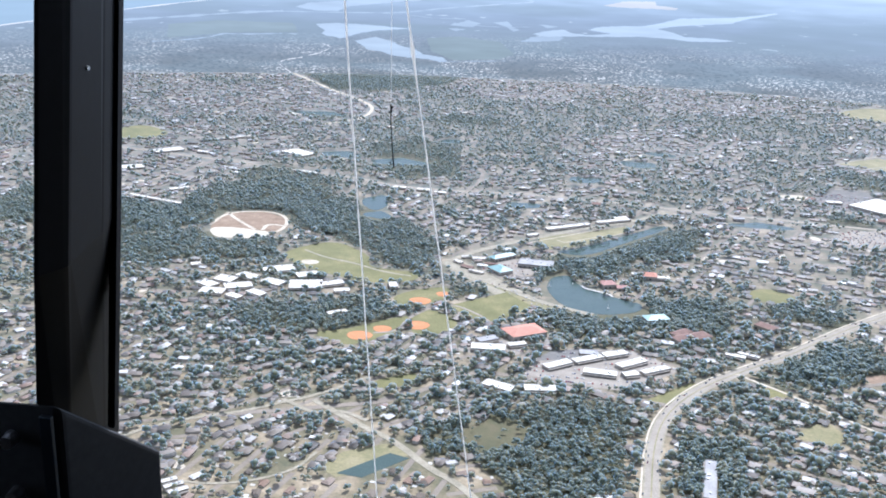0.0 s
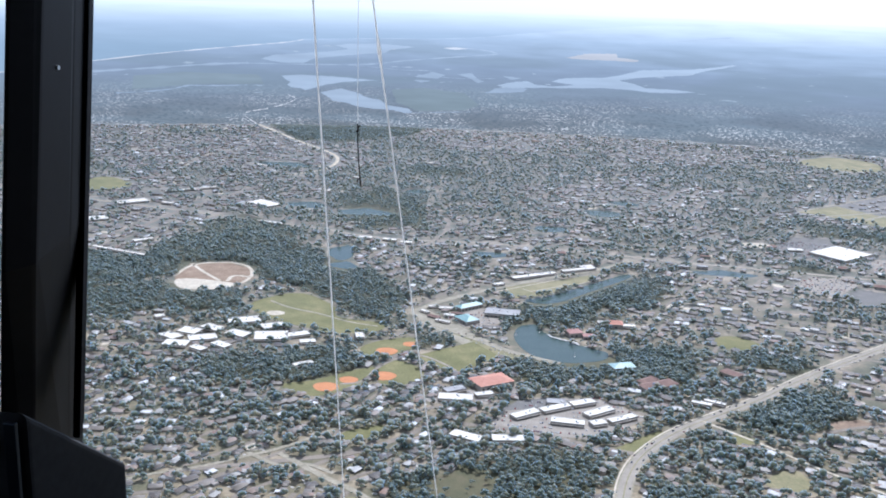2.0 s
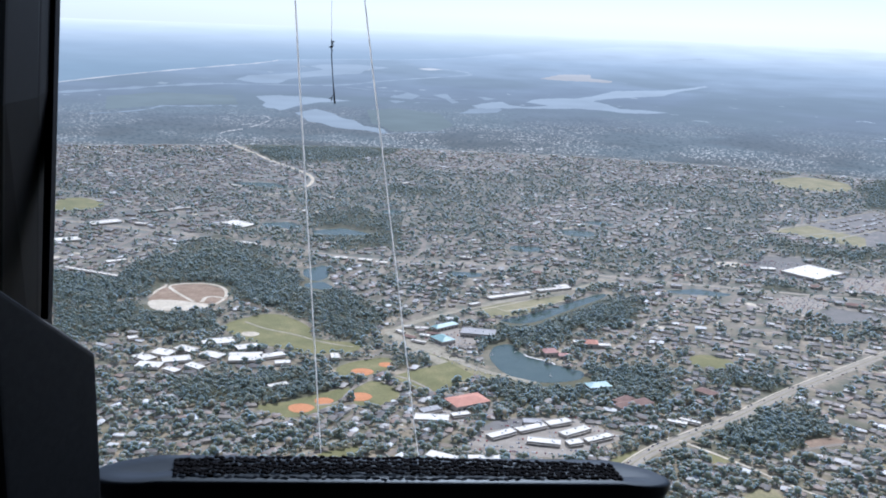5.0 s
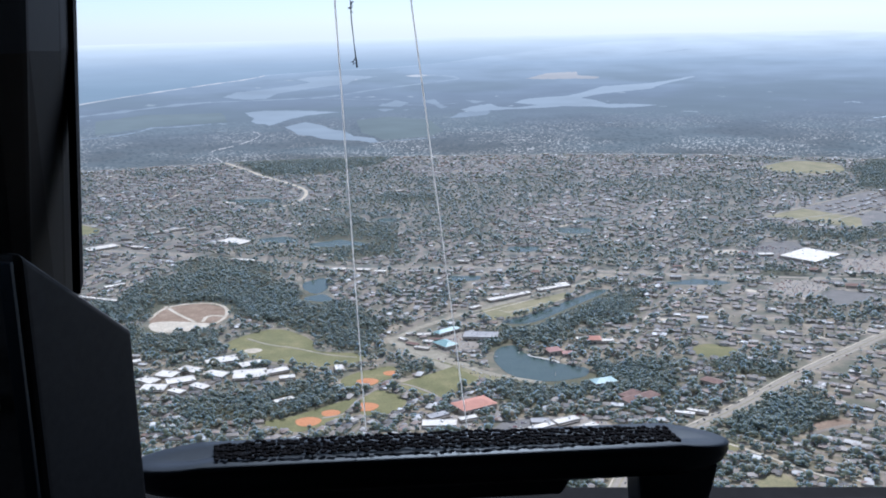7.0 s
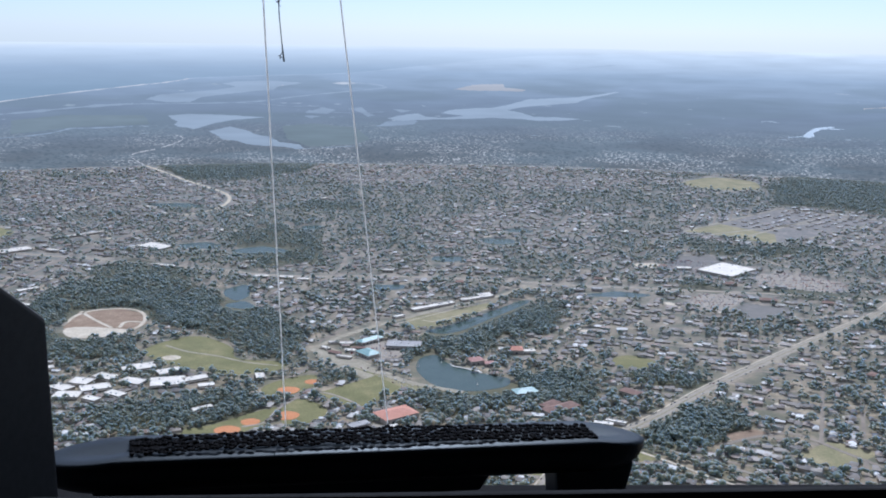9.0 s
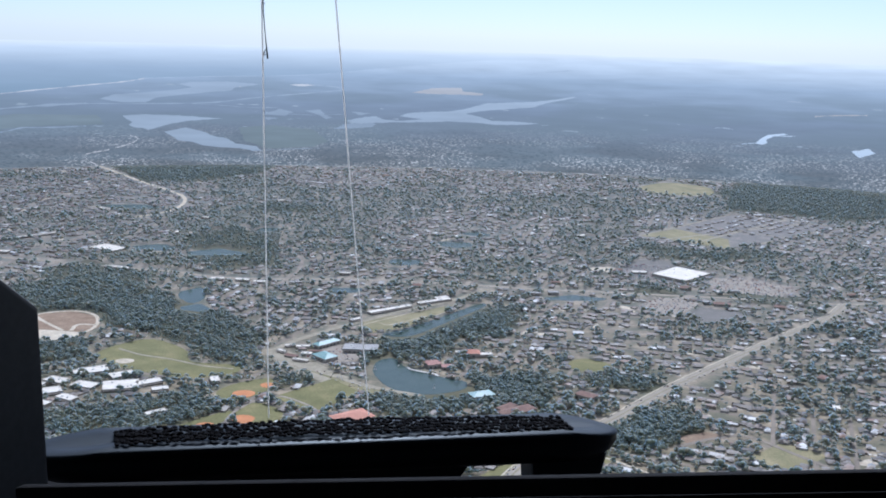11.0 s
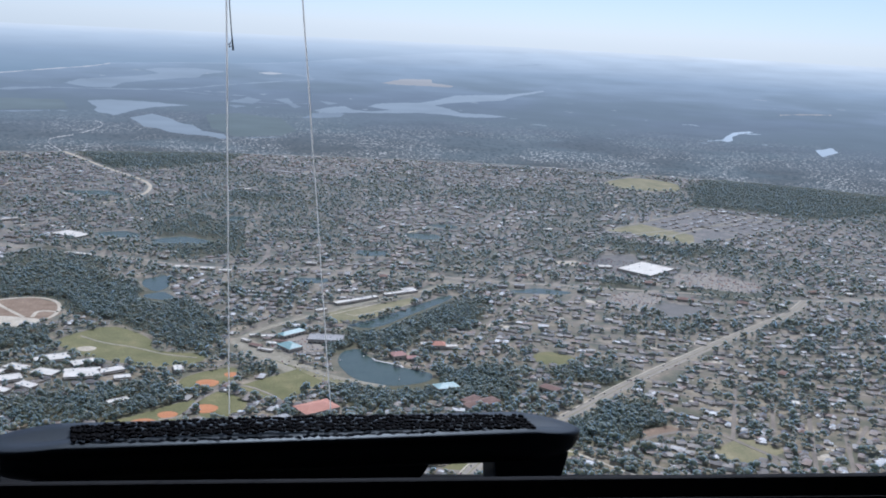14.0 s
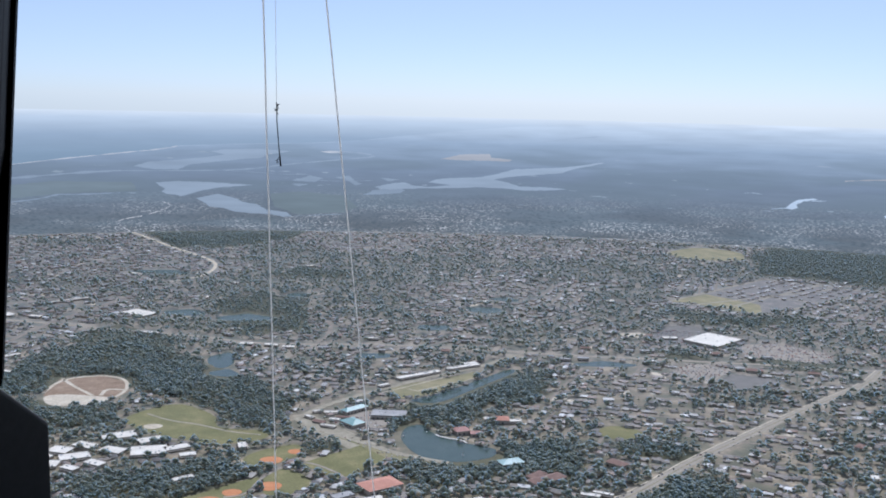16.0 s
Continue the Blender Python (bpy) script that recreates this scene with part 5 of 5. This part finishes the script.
TREES = []
for k in range(10):
    root = tagged(new("tree"), "broad evergreen oak with a dense uneven crown", "tree", "trees between the houses")
    part("trunk", trunk_bmesh(k), M_BARK, root)
    part_of("crown", foliage("crown", *crown(40 + k, 9, 46, 0.95 if k < 7 else 1.3)), M_CROWN, root)
    TREES.append(root)
for i in range(COUNT):
    s = float(TS[i])
    if i < len(TREES):
        ob = TREES[i]
        ob.matrix_world = pose(TX[i], TY[i], 0, 0, 0, i * 77.0)
    else:
        ob = copy_thing(TREES[i % len(TREES)], pose(TX[i], TY[i], 0, 0, 0, i * 77.0))
    ob.scale = (s, s, s * 0.95)


def grove(pick, lobes, flakes, level, name, material, label):
    chunks = []
    for j in range(8):
        some = pick[j::8]
        n = len(some)
        v, f = crown(300 + 11 * j + lobes, lobes, flakes, 0.85 + 0.12 * (j % 3), level)
        s = TS[some] * rng.uniform(0.95, 1.15, n)
        size = np.stack([s, s * rng.uniform(0.82, 1.15, n), s * rng.uniform(0.75, 1.1, n)], 1)
        pos = np.stack([TX[some], TY[some], np.where(wood[some], 2.8 * bush[some] - 0.3, 0.2) + bush[some] * rng.uniform(0, 1.5, n)], 1)
        chunks.append(stamp(v, f, pos, rng.uniform(0, 6.28, n), size))
    v, f = join(chunks)
    tagged(part_of(name, foliage(name, v, f), material), label, "trees", kind="stuff")


rest = np.arange(len(TX)) >= COUNT
for lo, hi, kinds in ((0, 1500, ((3, 15, 1), (4, 12, 0))), (1500, 2300, ((4, 6, 0), (3, 5, 0))), (2300, 9000, ((2, 3, 0), (2, 2, 0)))):
    here = rest & (TR >= lo) & (TR < hi)
    if (here & ~wood).any():
        grove(np.nonzero(here & ~wood)[0], *kinds[0], "suburban_trees", M_LEAF, "many dark green trees between houses")
    if (here & wood).any():
        grove(np.nonzero(here & wood)[0], *kinds[1], "woods", M_PINE, "dense dark green woods")

# bare yards and clearings
yv = []
for i in range(420):
    a, r = random.uniform(-0.6, 0.6), math.sqrt(random.uniform(0.9 ** 2, 4.85 ** 2)) * 1000
    x, y = math.sin(a) * r, math.cos(a) * r
    if clear_of(np.array([x]), np.array([y]), 16)[0] and grove_at(np.array([x]), np.array([y]))[0] < 0.6:
        g, w, k = random.uniform(9, 30), random.uniform(6, 15), random.uniform(0, 3.14)
        for q in range(8):
            b = q * math.pi / 4
            u, v = g * math.cos(b) * random.uniform(0.8, 1.15), w * math.sin(b) * random.uniform(0.8, 1.15)
            yv.append((x + u * math.cos(k) - v * math.sin(k), y + u * math.sin(k) + v * math.cos(k), 0.11))
yv = np.array(yv)
tagged(part_of("bare_yards", mesh_from("bare_yards", yv, np.arange(len(yv)).reshape(-1, 8)), M_SAND), "pale bare sandy yards between houses", "ground", kind="stuff")

# ---- by the pond: pier and small sailing boats ----
pier = tagged(new("pier"), "pale wooden pier along the villa's shore", "pier")
PIER = [(74, 1735), (80, 1722), (97, 1712), (122, 1699), (128, 1686)]
for p, q in zip(PIER, PIER[1:]):
    p, q = Vector((*p, 0)), Vector((*q, 0))
    d = (q - p).normalized()
    s = Vector((-d.y, d.x, 0)) * 1.8
    lift = Vector((0, 0, 0.9))
    part("deck", prism([p - s + lift, q - s + lift, q + s + lift, p + s + lift], [v + Vector((0, 0, 0.3)) for v in (p - s + lift, q - s + lift, q + s + lift, p + s + lift)]), M_DOOR, pier)
    for k in (0.15, 0.5, 0.85):
        c = p.lerp(q, k)
        part("post", tube([(c.x, c.y, 0.1), (c.x, c.y, 1.0)], 0.25, 8), M_BARK, pier)
boat = tagged(new("sailing_boat"), "small white sailing boat on the pond", "boat", "boats on the pond")
part("hull", prism([(-1.8, -0.5, 0.0), (1.6, -0.5, 0.0), (2.6, 0, 0.0), (1.6, 0.5, 0.0), (-1.8, 0.5, 0.0)], [(-2.2, -0.9, 0.8), (1.8, -0.9, 0.8), (3.4, 0, 0.9), (1.8, 0.9, 0.8), (-2.2, 0.9, 0.8)], 0.08), M_DOOR, boat)
part("mast", tube([(0.4, 0, 0.8), (0.4, 0, 8.4)], [0.09, 0.05], 8), M_UNIT, boat)
part("sail", prism([(-2.0, -0.04, 1.6), (0.25, -0.04, 1.6), (0.25, 0.04, 1.6), (-2.0, 0.04, 1.6)], [(0.05, -0.03, 8.2), (0.25, -0.03, 8.2), (0.25, 0.03, 8.2), (0.05, 0.03, 8.2)]), M_FLAT["white"], boat)
for k, (x, y) in enumerate(((15, 1722), (117, 1626), (58, 1745))):
    m = pose(x, y, 0.28, 0, 0, 20.0 + 35 * k)
    if k == 0:
        boat.matrix_world = m
    else:
        copy_thing(boat, m)

# ---- vehicles ----
car = tagged(new("car"), "small car driving on the highway", "car", "cars on the highway")
bm = box(-2.2, 2.2, -0.9, 0.9, 0.35, 0.95, 0.15, 2)
part("body", bm, M_CAR, car)
part("cabin", prism([(-1.5, -0.8, 0.95), (1.1, -0.8, 0.95), (1.1, 0.8, 0.95), (-1.5, 0.8, 0.95)], [(-1.1, -0.65, 1.5), (0.5, -0.65, 1.5), (0.5, 0.65, 1.5), (-1.1, 0.65, 1.5)], 0.06), M_PANE, car)
for x in (-1.35, 1.35):
    for y in (-0.85, 0.85):
        part("wheel", tube([(x, y - 0.1, 0.33), (x, y + 0.1, 0.33)], 0.33, 12), M_TYRE, car)
lane = flowing(HIGHWAY)
spots = []
for i in range(1, len(lane) - 1):
    d = (lane[i + 1] - lane[i])
    for k in range(2):
        if lane[i].y > 950 and random.random() < 0.42:
            side = random.choice((-9.5, -6.0, 6.0, 9.5))
            q = lane[i] + d * random.random() + Vector((-d.y, d.x)).normalized() * side
            spots.append((q.x, q.y, math.degrees(math.atan2(d.y, d.x)) + (180 if side > 0 else 0)))
for i, (x, y, a) in enumerate(spots[:60]):
    m = pose(x, y, 0.32, 0, 0, a)
    if i == 0:
        car.matrix_world = m
    else:
        copy_thing(car, m)
CARBOX = np.array([(x, y, z) for z in (0.3, 1.3) for x, y in ((-2.1, -0.9), (2.1, -0.9), (2.1, 0.9), (-2.1, 0.9))])
CARBOX[4:, 0] *= 0.7
CARF = np.array([(3, 2, 1, 0), (4, 5, 6, 7), (0, 1, 5, 4), (1, 2, 6, 5), (2, 3, 7, 6), (3, 0, 4, 7)])
px, py = [], []
for outline, mat, z, nm, *_ in PATCHES:
    if nm == "car_park" and mat is not M_LOT:
        xs, ys = [p[0] for p in outline], [p[1] for p in outline]
        gx, gy = np.meshgrid(np.arange(min(xs), max(xs), 3.1), np.arange(min(ys), max(ys), 15.0))
        gx, gy = gx.ravel(), gy.ravel()
        good = inside(outline, gx, gy) & (rng.random(gx.shape) < 0.42)
        for _, bx, by, long, wide, _, turn in BUILDINGS:
            good &= np.hypot(gx - bx, gy - by) > long * 0.55
        px.append(gx[good]), py.append(gy[good])
px, py = np.concatenate(px), np.concatenate(py)
v, f = stamp(CARBOX, CARF, np.stack([px, py, np.full(len(px), 0.3)], 1), np.full(len(px), math.pi / 2), np.ones((len(px), 3)))
tagged(part_of("parked_cars", mesh_from("parked_cars", v, f), M_CARS), "rows of parked cars in the car parks", "cars", kind="stuff")

# ---- the gondola's cockpit ----
Z = FLY


def up(points):
    return [(x, y, Z + z) for x, y, z in points]


def lean(x, y, k, z):
    return (x + k * z, y, Z + z)


pillar = tagged(new("window_pillar"), "black painted metal window pillar", "window frame", kind="structure")
sec = [(-0.273, 0.566, 0.095), (-0.263, 0.592, 0.092), (-0.278, 0.672, 0.08), (-0.292, 0.728, 0.078), (-0.332, 0.740, 0.08), (-0.301, 0.640, 0.09)]
bm = bmesh.new()      # its foot bends outwards, behind the side console
eye = Vector((0.01, 0.02, Z + 0.05))
rings = [[bm.verts.new(lean(x, y, k, 1.0)) for x, y, k in sec], [bm.verts.new(lean(x, y, k, -0.06)) for x, y, k in sec],
         [bm.verts.new(eye + (Vector(lean(x, y, k, -0.27)) - eye) * ((y + 0.2) / (y - 0.02))) for x, y, k in sec]]
for a, b in zip(rings, rings[1:]):
    for i in range(len(sec)):
        j = (i + 1) % len(sec)
        bm.faces.new((a[i], a[j], b[j], b[i]))
bm.faces.new(rings[0]), bm.faces.new(rings[-1][::-1])
bmesh.ops.recalc_face_normals(bm, faces=bm.faces[:])
bmesh.ops.bevel(bm, geom=[e for e in bm.edges if abs(e.verts[0].co.z - e.verts[1].co.z) > 0.15], offset=0.004, segments=2, affect="EDGES", profile=0.6)
part("post", bm, M_PILLAR, pillar)
sec = [(-0.2895, 0.706, 0.078), (-0.2825, 0.704, 0.078), (-0.2940, 0.738, 0.078), (-0.300, 0.738, 0.078)]
part("seal", prism([lean(x, y, k, -0.235) for x, y, k in sec], [lean(x, y, k, 0.99) for x, y, k in sec], 0.002), M_GRIP, pillar, "black rubber window seal")
for z in (0.06, 0.32):
    c = lean(-0.2685, 0.625, 0.088, z)
    part("screw", tube([(c[0] - 0.002, c[1], c[2]), (c[0] + 0.0012, c[1] - 0.0004, c[2])], 0.0015, 12), M_STEEL, pillar, "small steel screw")

panel = tagged(new("side_console"), "charcoal side console with a sloping top", "console")
I, C = (-0.317, 0.652, -0.19), (-0.282, 0.748, -0.275)
low = up([(-0.80, 0.645, -1.1), (I[0], I[1], -1.1), (C[0], C[1], -1.1), (-0.80, 0.755, -1.1)])
high = up([(-0.80, 0.645, I[2]), I, C, (-0.80, 0.755, C[2])])
part("body", prism(low, high, 0.005, 3), M_PANEL, panel)
part("edge_strip", prism(up([(-0.329, 0.6435, -0.9), (-0.3195, 0.6425, -0.9), (-0.3195, 0.6475, -0.9), (-0.329, 0.648, -0.9)]),
                         up([(-0.329, 0.6435, -0.196), (-0.3195, 0.6425, -0.196), (-0.3195, 0.6475, -0.196), (-0.329, 0.648, -0.196)]), 0.001), M_SATIN, panel, "thin satin black edge strip")
for x, z in ((-0.352, -0.216), (-0.352, -0.262)):
    part("button", tube([(x, 0.6465, Z + z), (x, 0.636, Z + z)], [0.006, 0.005], 14), M_STEEL, panel, "small chrome push button")
part("switch_plate", box(-0.372, -0.34, 0.640, 0.6465, Z - 0.300, Z - 0.288, 0.001), M_DOOR, panel, "small white label plate")

# padded rail along the foot of the windscreen
rail = tagged(new("grab_rail"), "black grab rail with a knobbly rubber grip", "grab rail")
A, B = Vector((-0.350, 0.872, -0.453)), Vector((0.249, 1.026, -0.497))
axis = (B - A).normalized()
back = Vector((-axis.y, axis.x, 0)).normalized()
top = axis.cross(back).normalized()
length = (B - A).length


def on_rail(u, v, w):
    q = A + axis * (u * length) + back * v + top * w
    return Vector((q.x, q.y, q.z + Z))


def rail_block(u0, u1, v0, v1, w0, w1, bevel, name, mat, label="", taper=0.0):
    bm = prism([on_rail(u0 + taper, v0, w0), on_rail(u1 - taper, v0, w0), on_rail(u1 - taper, v1, w0), on_rail(u0 + taper, v1, w0)],
               [on_rail(u0, v0, w1), on_rail(u1, v0, w1), on_rail(u1, v1, w1), on_rail(u0, v1, w1)], bevel, 3)
    return part(name, bm, mat, rail, label)


outline = []
for k in range(13):
    a = math.pi / 2 + math.pi * k / 12
    outline.append((0.10 + 0.10 * math.cos(a), 0.0 + 0.032 * math.sin(a)))
for k in range(13):
    a = -math.pi / 2 + math.pi * k / 12
    outline.append((0.90 + 0.10 * math.cos(a), 0.0 + 0.032 * math.sin(a)))
bm = bmesh.new()
levels = []
for w, grow, ends in ((-0.023, 0.72, 0.92), (-0.018, 0.90, 0.955), (-0.011, 0.98, 0.985), (-0.002, 1.0, 1.0), (0.008, 1.0, 0.998), (0.0135, 0.975, 0.99), (0.0158, 0.91, 0.965), (0.0168, 0.50, 0.90), (0.017, 0.08, 0.80)):
    levels.append([bm.verts.new(on_rail(0.5 + (u - 0.5) * ends, v * grow - 0.006 * (w > 0.01), w + 0.007 * math.sin(u * 3.1) - 0.010 * (w > 0) * (max(0, 0.14 - u) + max(0, u - 0.9)) / 0.14 * 0.7)) for u, v in outline])
for a, b in zip(levels, levels[1:]):
    for k in range(len(a)):
        j = (k + 1) % len(a)
        bm.faces.new((a[k], a[j], b[j], b[k]))
bm.faces.new(levels[0][::-1]), bm.faces.new(levels[-1])
bmesh.ops.recalc_face_normals(bm, faces=bm.faces[:])
body = part("body", bm, M_SATIN, rail)
for poly in body.data.polygons:
    poly.use_smooth = True
rail_block(0.075, 0.715, -0.018, 0.02, -0.040, -0.018, 0.006, "lower_shell", M_SATIN, taper=0.02)
rail_block(0.08, 0.20, -0.02, 0.024, -0.135, -0.02, 0.012, "foot", M_SATIN, taper=0.025)
rail_block(0.825, 0.975, -0.02, 0.024, -0.135, -0.012, 0.008, "foot", M_SATIN, taper=0.035)
bm = bmesh.new()
k = random.Random(4)
for i in range(112):
    for j in range(5):
        u, v = 0.138 + 0.752 * i / 111 + k.uniform(-0.002, 0.002), -0.0245 + 0.0080 * j + k.uniform(-0.0015, 0.0015)
        c = on_rail(u, v, 0.0158 + 0.007 * math.sin(u * 3.1) + k.uniform(-0.0010, 0.0014))
        base = clump(5000 + i * 5 + j)
        vs = [bm.verts.new(c + axis * p[0] * 0.0031 + back * p[1] * 0.0030 + top * p[2] * 0.0017) for p in base]
        for f in ICO_F:
            bm.faces.new([vs[q] for q in f])
pad = prism([on_rail(0.132, -0.0285, 0.008), on_rail(0.896, -0.0285, 0.008), on_rail(0.896, 0.013, 0.008), on_rail(0.132, 0.013, 0.008)],
            [on_rail(0.134, -0.0275, 0.0164), on_rail(0.894, -0.0275, 0.0164), on_rail(0.894, 0.012, 0.0172), on_rail(0.134, 0.012, 0.0172)])
tmp = bpy.data.meshes.new("pad")
pad.to_mesh(tmp)
pad.free()
bm.from_mesh(tmp)
part("grip", bm, M_GRIP, rail, "knobbly black rubber grip")

sill = tagged(new("window_sill"), "black sill of the open windscreen", "window sill", kind="structure")
part("ledge", prism(up([(-0.95, 0.60, -1.1), (1.1, 0.60, -1.1), (1.1, 0.80, -1.1), (-0.95, 0.80, -1.1)]),
                    up([(-0.95, 0.640, -0.392), (1.1, 0.640, -0.372), (1.1, 0.80, -0.475), (-0.95, 0.80, -0.49)]), 0.004), M_CABIN, sill)
part("lip", prism(up([(-0.28, 0.664, -0.408), (1.1, 0.664, -0.388), (1.1, 0.684, -0.392), (-0.28, 0.684, -0.412)]),
                  up([(-0.28, 0.666, -0.385), (1.1, 0.666, -0.366), (1.1, 0.682, -0.371), (-0.28, 0.682, -0.390)]), 0.003), M_CABIN, sill, "raised dark lip")
part("frame", prism(up([(-0.95, 0.80, -0.66), (1.1, 0.80, -0.66), (1.1, 1.14, -0.66), (-0.95, 1.10, -0.66)]),
                    up([(-0.95, 0.80, -0.53), (1.1, 0.80, -0.58), (1.1, 1.14, -0.60), (-0.95, 1.0, -0.535)]), 0.006), M_CABIN, sill)


def cord(name, line, radius, material, label, knots=()):
    """A thin taut cord through the points of line, from the top, with knots at given heights."""
    pts, rad = [], []
    for p0, p1 in zip(line, line[1:]):
        n = 60
        for i in range(n):
            k = i / n
            q = Vector(p0).lerp(Vector(p1), k)
            pts.append((q.x + 0.0001 * math.sin(k * 40), q.y, Z + q.z))
            r = radius
            for z in knots:
                r += radius * 1.4 * math.exp(-((q.z - z) / 0.004) ** 2)
            rad.append(r)
    pts.append((line[-1][0], line[-1][1], Z + line[-1][2])), rad.append(radius)
    return tagged(part(name, tube(pts, rad, 8), material), label, "cord")


cord("cord", [(-0.0556, 0.10, 1.0), (-0.0900, 0.531, 0.25), (-0.1280, 0.934, -0.440)], 0.0006, M_CORD, "thin white cord tied to the grab rail")
cord("cord", [(-0.1260, 0.173, 1.0), (-0.0765, 0.568, 0.25), (-0.0285, 0.955, -0.446)], 0.0006, M_CORD, "thin white cord tied to the grab rail, with a knot", knots=(0.07, 0.077))
cord("tassel_line", [(-0.150, 1.06, 1.0), (-0.143, 1.06, -0.03)], 0.0003, M_CORD, "very thin grey line")
bm = tube([(-0.143, 1.06, Z - 0.024), (-0.1425, 1.06, Z - 0.045), (-0.1405, 1.059, Z - 0.07), (-0.1385, 1.06, Z - 0.092)], [0.0005, 0.0006, 0.0005, 0.0010], 7)
k = random.Random(9)
for i in range(14):
    z = -0.026 - 0.001 * i - (0.05 if i > 9 else 0)
    x, dx = -0.1425, k.uniform(-0.004, 0.004)
    tmp = bpy.data.meshes.new("fray")
    t2 = tube([(x, 1.06, Z + z), (x + dx, 1.06 + k.uniform(-0.003, 0.003), Z + z + k.uniform(-0.003, 0.006))], [0.0006, 0.0002], 4)
    t2.to_mesh(tmp)
    t2.free()
    bm.from_mesh(tmp)
tagged(part("rope_end", bm, M_DARKCORD), "short black frayed rope end on a thin line", "rope")

# closed cabin behind and above the eye, open to the windscreen
tagged(part("ceiling", box(-1.0, 1.1, -1.6, 1.08, Z + 1.0, Z + 1.05), M_CABIN), "dark cabin roof", "ceiling", kind="structure")
tagged(part("floor", box(-1.0, 1.1, -1.6, 0.60, Z - 1.15, Z - 1.1), M_CABIN), "dark cabin floor", "floor", kind="structure")
tagged(part("wall_back", box(-1.0, 1.1, -1.65, -1.6, Z - 1.15, Z + 1.05), M_CABIN), "dark rear cabin wall", "wall", kind="structure")
tagged(part("wall_right", box(1.1, 1.15, -1.65, 1.08, Z - 1.15, Z + 1.05), M_CABIN), "dark cabin side wall", "wall", kind="structure")
bm = box(-1.05, -1.0, -1.65, 0.80, Z - 1.15, Z - 0.19)
box_into(bm, -1.05, -1.0, -1.65, 0.80, Z + 0.62, Z + 1.05)
box_into(bm, -1.05, -1.0, -1.65, -0.25, Z - 0.19, Z + 0.62)
tagged(part("wall_left", bm, M_CABIN), "dark cabin side wall with an open window", "wall", kind="structure")
